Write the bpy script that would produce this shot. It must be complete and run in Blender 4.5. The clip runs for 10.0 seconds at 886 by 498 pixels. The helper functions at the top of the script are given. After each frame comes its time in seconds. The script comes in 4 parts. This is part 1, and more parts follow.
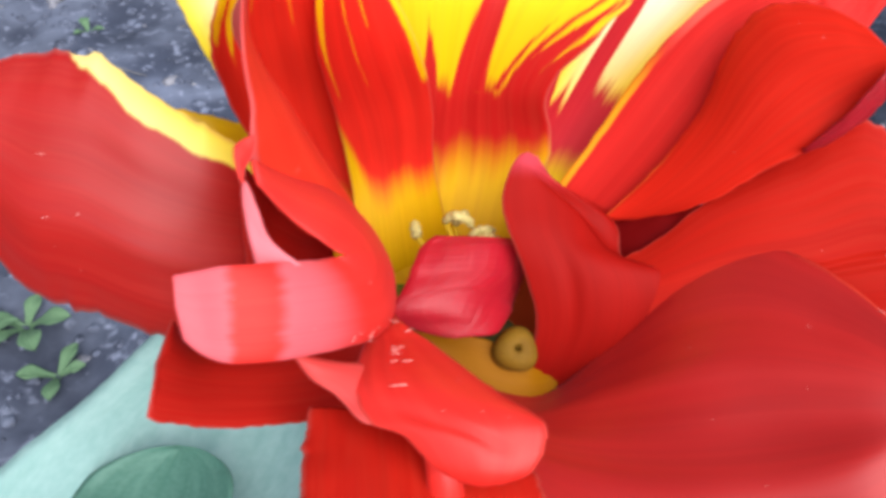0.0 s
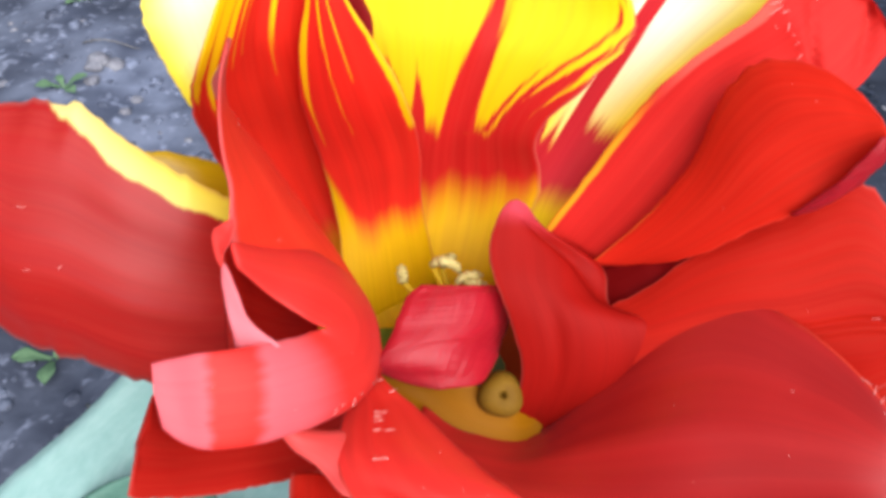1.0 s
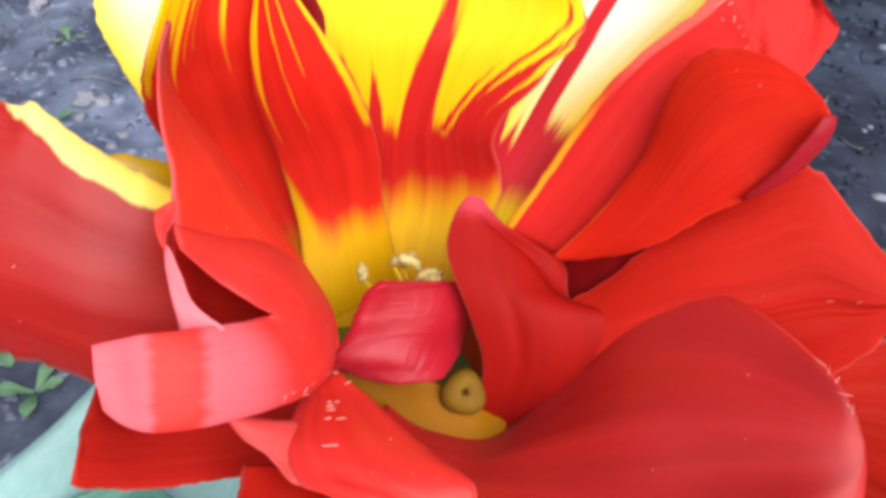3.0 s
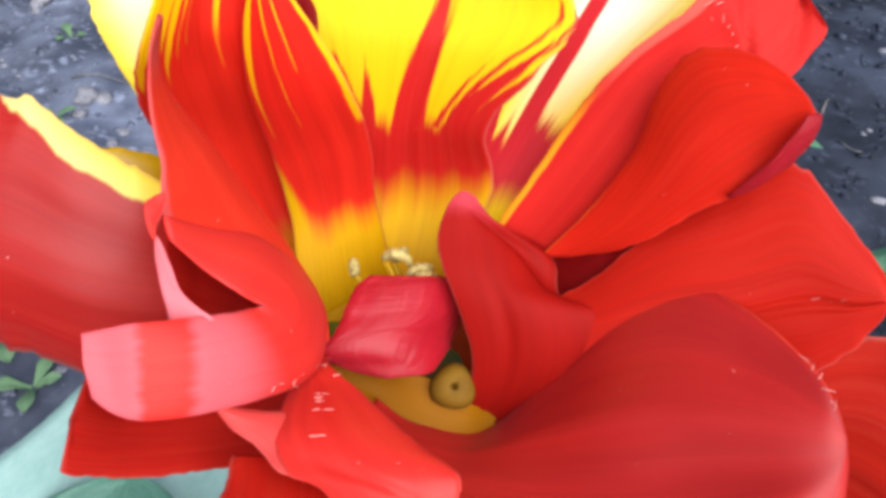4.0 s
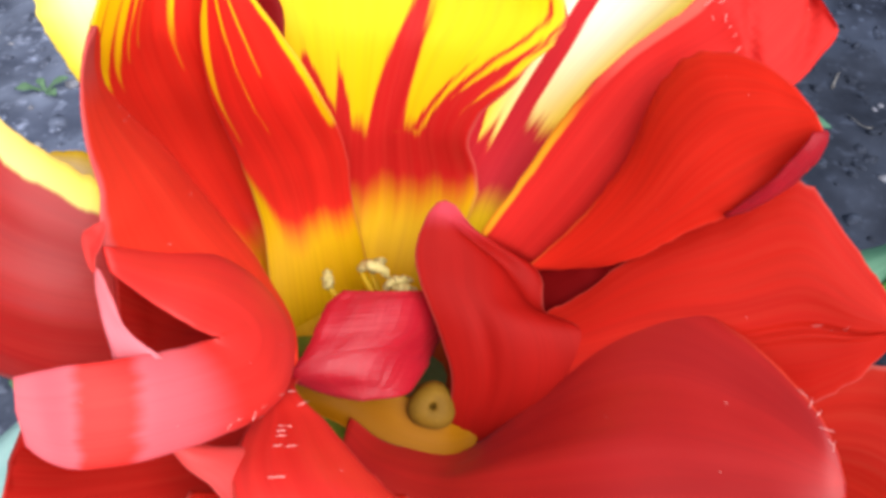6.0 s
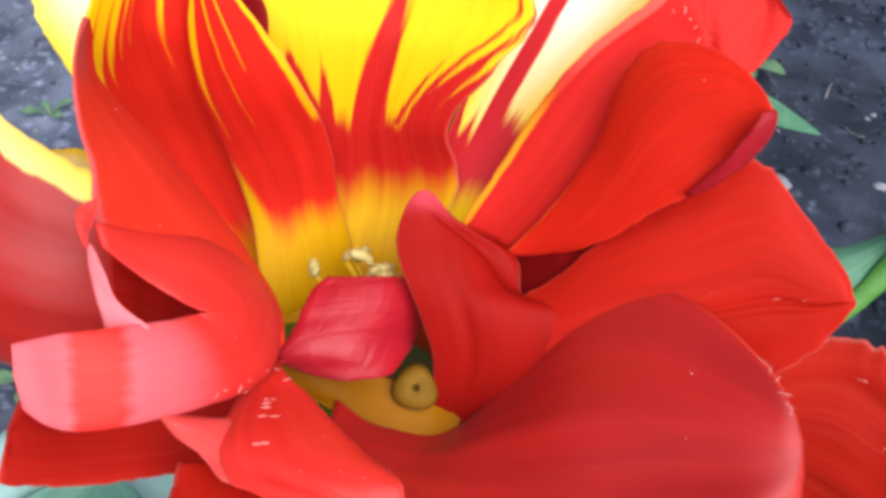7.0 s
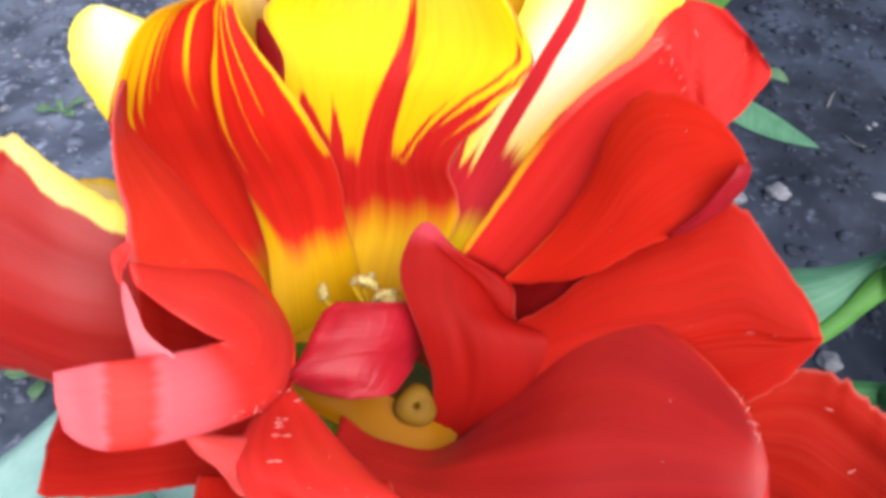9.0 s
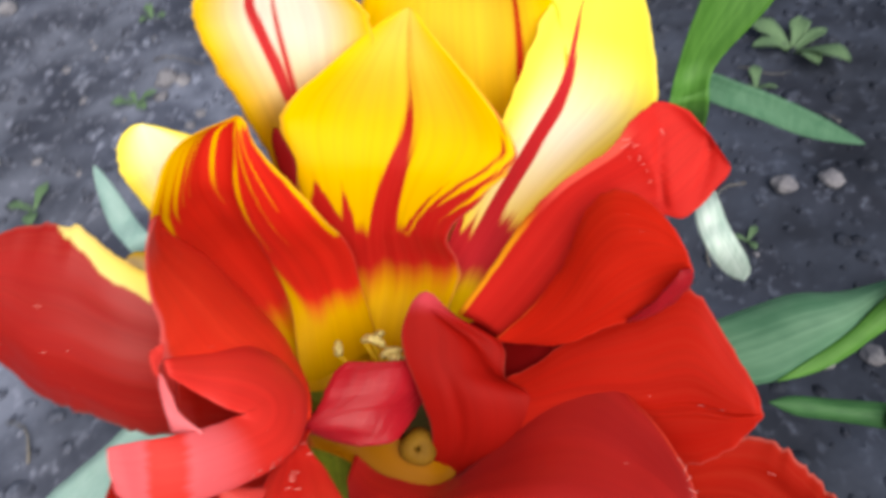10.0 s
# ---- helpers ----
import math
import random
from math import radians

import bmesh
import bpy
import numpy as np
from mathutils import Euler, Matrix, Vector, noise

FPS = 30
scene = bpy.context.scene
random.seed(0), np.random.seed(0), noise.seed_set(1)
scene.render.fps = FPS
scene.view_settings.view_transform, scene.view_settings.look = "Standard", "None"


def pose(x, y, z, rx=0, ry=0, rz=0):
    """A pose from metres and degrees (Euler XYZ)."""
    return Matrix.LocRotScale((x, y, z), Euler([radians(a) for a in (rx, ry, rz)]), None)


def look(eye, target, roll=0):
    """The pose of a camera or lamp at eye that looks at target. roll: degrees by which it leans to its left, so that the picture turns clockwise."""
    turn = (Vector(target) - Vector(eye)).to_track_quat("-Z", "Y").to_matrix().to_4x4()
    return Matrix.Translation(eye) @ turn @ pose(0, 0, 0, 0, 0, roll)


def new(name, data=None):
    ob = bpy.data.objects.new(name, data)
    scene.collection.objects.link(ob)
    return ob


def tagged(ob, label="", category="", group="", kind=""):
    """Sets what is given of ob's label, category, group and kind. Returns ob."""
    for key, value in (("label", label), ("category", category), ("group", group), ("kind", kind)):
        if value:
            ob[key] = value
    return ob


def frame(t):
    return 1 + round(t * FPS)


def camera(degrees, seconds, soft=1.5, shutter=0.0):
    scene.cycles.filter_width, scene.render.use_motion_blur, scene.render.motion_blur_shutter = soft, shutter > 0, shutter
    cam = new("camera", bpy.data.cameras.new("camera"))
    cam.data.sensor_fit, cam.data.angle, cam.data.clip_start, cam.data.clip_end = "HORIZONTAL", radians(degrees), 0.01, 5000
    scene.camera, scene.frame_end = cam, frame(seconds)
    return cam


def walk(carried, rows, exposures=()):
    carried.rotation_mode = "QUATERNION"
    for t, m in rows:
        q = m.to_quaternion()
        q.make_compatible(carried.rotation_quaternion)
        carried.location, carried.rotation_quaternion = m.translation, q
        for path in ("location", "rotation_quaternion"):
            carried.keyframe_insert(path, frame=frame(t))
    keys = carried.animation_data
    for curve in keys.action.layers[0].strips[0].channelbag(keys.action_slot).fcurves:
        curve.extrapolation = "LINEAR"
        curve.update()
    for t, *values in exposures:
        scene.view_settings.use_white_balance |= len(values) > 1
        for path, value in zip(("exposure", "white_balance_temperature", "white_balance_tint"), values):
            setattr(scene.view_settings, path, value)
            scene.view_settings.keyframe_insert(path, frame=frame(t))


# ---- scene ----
cam = camera(60.0, 10.0, soft=3.7, shutter=0.7)
PATH = [
    (0, (0.00089, -0.00038, 0.27439), (0.00362, 0.08635, 0.19150), 1.78),
    (0.5, (0.00770, 0.00367, 0.27679), (0.00679, 0.08905, 0.19246), 0.63),
    (1, (0.00240, 0.00874, 0.28251), (0.00546, 0.09102, 0.19522), 2.58),
    (1.5, (0.00436, 0.01269, 0.28069), (0.00824, 0.09718, 0.19557), 2.45),
    (2, (0.00334, 0.00586, 0.27674), (0.00817, 0.09267, 0.19404), 2.70),
    (2.5, (0.00626, 0.00494, 0.27852), (0.01007, 0.09138, 0.19537), 1.68),
    (4, (0.00902, 0.00312, 0.27887), (0.01253, 0.08972, 0.19587), 2.15),
    (4.5, (0.01266, 0.00888, 0.27821), (0.01677, 0.09418, 0.19391), 2.24),
    (5, (0.01510, 0.01102, 0.27616), (0.01927, 0.09613, 0.19166), 2.39),
    (5.5, (0.01636, 0.00707, 0.27581), (0.01875, 0.09204, 0.19111), 0.89),
    (6, (0.01265, 0.01225, 0.27903), (0.01542, 0.09496, 0.19214), 2.31),
    (7.5, (0.01836, 0.00313, 0.27926), (0.02002, 0.08914, 0.19560), 0.59),
    (8, (0.01943, 0.00726, 0.28347), (0.02093, 0.09211, 0.19863), 0.93),
    (8.5, (0.01322, 0.00067, 0.28475), (0.01577, 0.08609, 0.20050), 1.75),
    (9, (0.01652, 0.00363, 0.28836), (0.01766, 0.08805, 0.20308), 1.51),
    (9.5, (0.01973, -0.00814, 0.30271), (0.01436, 0.07787, 0.21920), -3.48),
    (9.7, (0.03058, -0.00095, 0.30469), (0.02227, 0.08431, 0.22065), -4.85),
    (10, (0.02852, 0.00689, 0.31233), (0.01878, 0.08568, 0.22234), -4.22),
]
walk(cam, [(t, look(eye, target, roll)) for t, eye, target, roll in PATH], [(0.0, 0.64, 6500, 10), (9.0, 0.62, 6500, 10), (9.5, 0.56, 6600, 10), (10.0, 0.19, 7400, 10)])

# ---- world and light: an overcast afternoon ----
world = bpy.data.worlds.new("overcast_sky")
scene.world = world
world.use_nodes = True
wn = world.node_tree.nodes
sky = wn.new("ShaderNodeTexSky")
sky.sky_type, sky.sun_disc = "NISHITA", False
sky.sun_elevation, sky.sun_rotation = radians(46), radians(154)
sky.air_density, sky.dust_density, sky.ozone_density = 1.0, 3.0, 1.0
wn["Background"].inputs["Strength"].default_value = 0.10
world.node_tree.links.new(sky.outputs["Color"], wn["Background"].inputs["Color"])
sun = new("sun", bpy.data.lights.new("sun", "SUN"))
sun.data.energy, sun.data.angle, sun.data.color = 4.0, radians(75), (0.97, 0.985, 1.05)
sun.matrix_world = look((0, 0, 3), (-0.42, 0.88, 2.0))
MM = 0.001


# ---- materials ----
def nodes_of(name):
    m = bpy.data.materials.new(name)
    m.use_nodes = True
    n = m.node_tree.nodes
    return m, n, m.node_tree.links.new, n["Principled BSDF"]


class Maths:
    """Small helper that wires Math nodes."""

    def __init__(self, n, link):
        self.n, self.link = n, link

    def __call__(self, op, a, b=None, c=None):
        nd = self.n.new("ShaderNodeMath")
        nd.operation = op
        for i, v in enumerate((a, b, c)):
            if v is None:
                continue
            if isinstance(v, (int, float)):
                nd.inputs[i].default_value = v
            else:
                self.link(v, nd.inputs[i])
        return nd.outputs[0]

    def step(self, v, lo, hi):
        nd = self.n.new("ShaderNodeMapRange")
        nd.interpolation_type = "SMOOTHSTEP"
        for i, w in ((0, v), (1, lo), (2, hi)):
            if isinstance(w, (int, float)):
                nd.inputs[i].default_value = w
            else:
                self.link(w, nd.inputs[i])
        return nd.outputs[0]


def mix_colour(n, link, fac, a, b, mode="MIX"):
    nd = n.new("ShaderNodeMix")
    nd.data_type, nd.blend_type = "RGBA", mode
    for sock, v in ((nd.inputs[0], fac), (nd.inputs[6], a), (nd.inputs[7], b)):
        if isinstance(v, (int, float)):
            sock.default_value = v
        elif isinstance(v, tuple):
            sock.default_value = (*v, 1)
        else:
            link(v, sock)
    return nd.outputs[2]


RED, RED_DEEP = (0.68, 0.020, 0.013), (0.50, 0.010, 0.008)
YELLOW, YELLOW_DEEP = (0.94, 0.62, 0.003), (0.68, 0.385, 0.0004)


def petal_material(name, red=RED, deep=RED_DEEP, base=0.0, base_rough=0.06, top=2.0, top_rough=0.2, stripe=None,
                   rim=None, rise=0.0, bands=(), cuffs=(), foot=YELLOW_DEEP, yellow=YELLOW, pale=0.0, rough=0.45, sheen=0.01, gloss=0.1, relief=0.07, grain=0.035, fray=0.9, pale_from=0.25, top_soft=0.03, brim=0.2, flames=(), licks=(), tone_mix=0.5, thin=0.4, ribs=(90, 2.5), pale_to=2.0):
    """Satin tulip petal. The red zone lies between base and top along the petal, with ragged flames at both ends;
    stripe = (place across, half width, where it starts and ends along, power of its taper), rim = (width, from, to, power of its taper) of yellow on the right margin.
    flames (red) and licks (yellow) run to a point: place across at foot and point, half width at the foot, foot and point along, power of the taper.
    cuffs: (width, colour, from, to) of tinted left margin."""
    m, n, link, bsdf = nodes_of(name)
    M = Maths(n, link)
    uv = n.new("ShaderNodeUVMap")
    uv.uv_map = "petal"
    sep = n.new("ShaderNodeSeparateXYZ")
    link(uv.outputs[0], sep.inputs[0])
    u, v = sep.outputs[0], sep.outputs[1]

    def veins(su, sv, seed, detail=3.0):
        mp = n.new("ShaderNodeMapping")
        mp.inputs["Scale"].default_value = (su, sv, 1)
        mp.inputs["Location"].default_value = (seed, seed * 0.7, seed)
        link(uv.outputs[0], mp.inputs["Vector"])
        nz = n.new("ShaderNodeTexNoise")
        nz.inputs["Scale"].default_value, nz.inputs["Detail"].default_value = 1.0, detail
        link(mp.outputs[0], nz.inputs["Vector"])
        return nz.outputs["Fac"]

    seed = (sum(ord(c) for c in name) % 37) * 1.3
    flame, fine = veins(9, 0.6, seed), veins(60, 2.0, seed + 5)
    jag = M("ADD", M("MULTIPLY", M("SUBTRACT", flame, 0.5), 2.6), M("MULTIPLY", M("SUBTRACT", fine, 0.5), fray))
    low = M("ADD", v, M("MULTIPLY", M("ADD", M("MULTIPLY", M("SUBTRACT", flame, 0.5), 1.8), M("MULTIPLY", M("SUBTRACT", fine, 0.5), 0.35)), base_rough))
    if rise:
        low = M("SUBTRACT", low, M("MULTIPLY", M("POWER", M("MAXIMUM", M("SUBTRACT", 1.0, M("MULTIPLY", u, 4.0)), 0.0), 1.5), rise))
    mask = M.step(low, base - 0.045, base + 0.045) if base > 0 else None
    if top < 1.5:
        high = M("ADD", v, M("MULTIPLY", jag, top_rough))
        over = M("SUBTRACT", 1.0, M.step(high, top - 0.02, top + top_soft))
        mask = over if mask is None else M("MULTIPLY", mask, over)
    if stripe:
        place, half, begin, end, power = stripe
        left = M("MAXIMUM", M("MULTIPLY", M("SUBTRACT", end, v), 1 / (end - begin)), 0.0)
        taper = M("MULTIPLY", M("POWER", left, power), half)
        off = M("ABSOLUTE", M("SUBTRACT", u, place))
        off = M("ADD", off, M("MULTIPLY", M("SUBTRACT", fine, 0.5), 0.03))
        line = M("SUBTRACT", 1.0, M.step(M("SUBTRACT", off, taper), -0.012, 0.012))
        line = M("MULTIPLY", line, M.step(v, base, base + 0.06)) if base > 0 else line
        mask = line if mask is None else M("MAXIMUM", mask, line)
    def tongues(rows):
        whole = None
        for a0, a1, half, v0, v1, power in rows:
            run = M("MINIMUM", M("MAXIMUM", M("MULTIPLY", M("SUBTRACT", v, v0), 1 / (v1 - v0)), 0.0), 1.0)
            width = M("MULTIPLY", M("POWER", M("SUBTRACT", 1.0, run), power), half)
            off = M("ABSOLUTE", M("SUBTRACT", u, M("ADD", M("MULTIPLY", run, a1 - a0), a0)))
            off = M("ADD", off, M("MULTIPLY", M("ADD", M("SUBTRACT", fine, 0.5), M("MULTIPLY", M("SUBTRACT", flame, 0.5), 0.6)), 0.045))
            on = M("SUBTRACT", 1.0, M.step(M("SUBTRACT", off, width), -0.014, 0.010))
            on = M("MULTIPLY", on, M("MULTIPLY", M.step(v, min(v0, v1) - 0.03, min(v0, v1)), M("SUBTRACT", 1.0, M.step(v, max(v0, v1), max(v0, v1) + 0.03))))
            whole = on if whole is None else M("MAXIMUM", whole, on)
        return whole

    if flames:
        mask = M("MAXIMUM", mask, tongues(flames))
    if licks:
        mask = M("MULTIPLY", mask, M("SUBTRACT", 1.0, tongues(licks)))
    if rim:
        wide, start, stop, power = rim
        run = M("MINIMUM", M("MAXIMUM", M("MULTIPLY", M("SUBTRACT", v, start), 1 / (stop - start)), 0.0), 1.0)
        width = M("MULTIPLY", M("SUBTRACT", 1.0, M("POWER", run, power)), wide)
        edge = M("ADD", u, M("MULTIPLY", M("SUBTRACT", veins(3, 14, seed + 9), 0.5), 0.05))
        on = M("MULTIPLY", M.step(M("ADD", edge, width), 0.985, 1.015), M("MULTIPLY", M.step(v, start - 0.03, start), M("SUBTRACT", 1.0, M.step(v, stop, stop + 0.02))))
        mask = M("SUBTRACT", 1.0, on) if mask is None else M("MULTIPLY", mask, M("SUBTRACT", 1.0, on))
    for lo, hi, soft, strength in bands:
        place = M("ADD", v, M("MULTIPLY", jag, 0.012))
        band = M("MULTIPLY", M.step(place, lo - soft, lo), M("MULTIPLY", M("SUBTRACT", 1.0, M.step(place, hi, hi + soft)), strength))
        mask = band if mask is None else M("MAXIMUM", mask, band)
    tone = veins(5, 1.2, seed + 2)
    reds = mix_colour(n, link, M.step(tone, 0.25, 0.75), deep, red)
    reds = mix_colour(n, link, tone_mix, reds, red)
    yellows = mix_colour(n, link, M.step(v, 0.1, 0.75), foot, yellow)
    # whitens the middle: cream tone together with burned-out highlight, put into the yellow
    yellows = mix_colour(n, link, M("MULTIPLY", M("MULTIPLY", M("MULTIPLY", M.step(v, pale_from, pale_from + 0.45), M("SUBTRACT", 1.0, M.step(v, pale_to, pale_to + 0.3))), M("SUBTRACT", 1.0, M.step(M("ABSOLUTE", M("SUBTRACT", u, 0.5)), 0.12, 0.5))), pale), yellows, (0.97, 0.96, 0.82))
    colour = reds if mask is None else mix_colour(n, link, mask, yellows, reds)
    colour = mix_colour(n, link, M("MULTIPLY", M.step(veins(34, 1.1, seed + 21), 0.38, 0.72), 0.30), colour, mix_colour(n, link, 1.0, colour, (0.74, 0.70, 0.70), "MULTIPLY"))
    streak = mix_colour(n, link, M("MULTIPLY", M.step(fine, 0.35, 0.75), grain), colour, (0.9, 0.25, 0.12), "MIX")
    for wide, hue, start, stop in cuffs:
        edge = M("ADD", u, M("MULTIPLY", M("SUBTRACT", veins(2, 9, seed + 13), 0.5), 0.05))
        streak = mix_colour(n, link, M("MULTIPLY", M("SUBTRACT", 1.0, M.step(edge, wide - 0.02, wide + 0.02)), M("MULTIPLY", M.step(v, start - 0.08, start + 0.08), M("SUBTRACT", 1.0, M.step(v, stop - 0.08, stop + 0.08)))), streak, hue)
    margin = M.step(M("ABSOLUTE", M("SUBTRACT", u, 0.5)), 0.475, 0.5)
    streak = mix_colour(n, link, M("MULTIPLY", margin, brim), streak, (0.85, 0.30, 0.24))
    link(streak, bsdf.inputs["Base Color"])
    gloss_map = M("ADD", rough - 0.06, M("MULTIPLY", veins(7, 5, seed + 6), 0.14))
    link(gloss_map, bsdf.inputs["Roughness"])
    bsdf.inputs["Specular IOR Level"].default_value = gloss
    bsdf.inputs["Sheen Weight"].default_value = sheen
    bsdf.inputs["Sheen Roughness"].default_value = 0.4
    bsdf.inputs["Sheen Tint"].default_value = (1.0, 0.75, 0.8, 1)
    bump = n.new("ShaderNodeBump")
    bump.inputs["Strength"].default_value, bump.inputs["Distance"].default_value = relief, 0.0004
    link(M("ADD", M("MULTIPLY", veins(*ribs, seed + 3), 0.6), veins(16, 2.0, seed + 4)), bump.inputs["Height"])
    link(bump.outputs[0], bsdf.inputs["Normal"])
    glow = n.new("ShaderNodeBsdfTranslucent")
    link(streak, glow.inputs["Color"])
    mix = n.new("ShaderNodeMixShader")
    mix.inputs[0].default_value = thin
    link(bsdf.outputs[0], mix.inputs[1])
    link(glow.outputs[0], mix.inputs[2])
    link(mix.outputs[0], n["Material Output"].inputs["Surface"])
    return m


def leaf_material(name, dark, light, rough=0.45, gloss=0.25):
    m, n, link, bsdf = nodes_of(name)
    M = Maths(n, link)
    uv = n.new("ShaderNodeUVMap")
    uv.uv_map = "petal"
    mp = n.new("ShaderNodeMapping")
    mp.inputs["Scale"].default_value = (12, 1.0, 1)
    link(uv.outputs[0], mp.inputs["Vector"])
    nz = n.new("ShaderNodeTexNoise")
    nz.inputs["Scale"].default_value = 1.0
    link(mp.outputs[0], nz.inputs["Vector"])
    big = n.new("ShaderNodeTexNoise")
    big.inputs["Scale"].default_value = 25
    fac = M("ADD", M("MULTIPLY", nz.outputs["Fac"], 0.6), M("MULTIPLY", big.outputs["Fac"], 0.4))
    col = mix_colour(n, link, M.step(fac, 0.3, 0.7), dark, light)
    link(col, bsdf.inputs["Base Color"])
    bsdf.inputs["Specular IOR Level"].default_value = gloss
    bsdf.inputs["Roughness"].default_value = rough
    bump = n.new("ShaderNodeBump")
    bump.inputs["Strength"].default_value, bump.inputs["Distance"].default_value = 0.3, 0.0006
    link(nz.outputs["Fac"], bump.inputs["Height"])
    link(bump.outputs[0], bsdf.inputs["Normal"])
    glow = n.new("ShaderNodeBsdfTranslucent")
    link(col, glow.inputs["Color"])
    mix = n.new("ShaderNodeMixShader")
    mix.inputs[0].default_value = 0.2
    link(bsdf.outputs[0], mix.inputs[1])
    link(glow.outputs[0], mix.inputs[2])
    link(mix.outputs[0], n["Material Output"].inputs["Surface"])
    return m


def speckled(name, colours, scale, rough=0.9, bump_mm=1.0, patchy=False):
    """Noise-mottled surface of two or three colours, scale in lumps per metre; the last flag adds wide paler areas."""
    m, n, link, bsdf = nodes_of(name)
    geo = n.new("ShaderNodeNewGeometry")
    a, b = n.new("ShaderNodeTexNoise"), n.new("ShaderNodeTexNoise")
    for nz, s in ((a, scale), (b, scale * 6)):
        nz.inputs["Scale"].default_value, nz.inputs["Detail"].default_value = s, 6
        link(geo.outputs["Position"], nz.inputs["Vector"])
    M = Maths(n, link)
    col = mix_colour(n, link, M.step(a.outputs["Fac"], 0.35, 0.68), colours[0], colours[1])
    col = mix_colour(n, link, M.step(b.outputs["Fac"], 0.55, 0.75), col, colours[-1])
    if patchy:
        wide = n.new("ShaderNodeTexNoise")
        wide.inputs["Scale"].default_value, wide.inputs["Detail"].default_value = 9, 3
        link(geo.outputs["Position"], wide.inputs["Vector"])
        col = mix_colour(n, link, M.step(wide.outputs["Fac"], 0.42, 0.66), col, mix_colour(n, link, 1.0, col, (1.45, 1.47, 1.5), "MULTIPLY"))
        # multiplies the soil paler round one spot and in far noise patches
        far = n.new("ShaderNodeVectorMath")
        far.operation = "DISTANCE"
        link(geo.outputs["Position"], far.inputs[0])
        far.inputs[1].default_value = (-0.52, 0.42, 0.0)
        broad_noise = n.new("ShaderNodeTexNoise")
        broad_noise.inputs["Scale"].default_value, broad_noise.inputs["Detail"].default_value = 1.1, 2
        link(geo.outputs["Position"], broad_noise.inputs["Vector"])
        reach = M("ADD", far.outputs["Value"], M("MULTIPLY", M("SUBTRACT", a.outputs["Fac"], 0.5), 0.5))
        paler = M("MAXIMUM", M("SUBTRACT", 1.0, M.step(reach, 0.42, 0.76)), M("MULTIPLY", M.step(broad_noise.outputs["Fac"], 0.52, 0.66), M.step(reach, 1.1, 1.6)))
        col = mix_colour(n, link, paler, mix_colour(n, link, 1.0, col, (0.78, 0.85, 0.96), "MULTIPLY"), mix_colour(n, link, 1.0, col, (3.0, 3.0, 3.05), "MULTIPLY"))
    link(col, bsdf.inputs["Base Color"])
    bsdf.inputs["Roughness"].default_value = rough
    bsdf.inputs["Specular IOR Level"].default_value = 0.2
    bump = n.new("ShaderNodeBump")
    bump.inputs["Strength"].default_value, bump.inputs["Distance"].default_value = 0.8, bump_mm * MM
    link(M("ADD", a.outputs["Fac"], M("MULTIPLY", b.outputs["Fac"], 0.5)), bump.inputs["Height"])
    link(bump.outputs[0], bsdf.inputs["Normal"])
    return m


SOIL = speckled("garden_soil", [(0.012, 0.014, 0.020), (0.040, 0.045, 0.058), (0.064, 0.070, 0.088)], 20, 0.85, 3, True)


# ---- builders ----
SURFACE = {}

def finish(name, bm, materials, parent=None, label=""):
    mesh = bpy.data.meshes.new(name)
    bm.to_mesh(mesh)
    bm.free()
    for m in materials:
        mesh.materials.append(m)
    ob = new(name, mesh)
    if parent:
        ob.parent = parent
        ob.matrix_parent_inverse = parent.matrix_basis.inverted()
    if label:
        ob["label"] = label
    return ob


def glide(rows, s):
    """A smooth curve through rows of numbers, s from 0 to 1."""
    k = len(rows) - 1
    x = min(max(s, 0.0), 1.0) * k
    i = min(int(x), k - 1)
    f = x - i
    p1, p2 = rows[i], rows[i + 1]
    p0 = rows[i - 1] if i else 2 * p1 - p2
    p3 = rows[i + 2] if i + 2 <= k else 2 * p2 - p1
    return 0.5 * (2 * p1 + (p2 - p0) * f + (2 * p0 - 5 * p1 + 4 * p2 - p3) * f * f + (3 * p1 - p0 - 3 * p2 + p3) * f ** 3)


def ripple(p):
    return noise.noise(p, noise_basis="PERLIN_NEW")


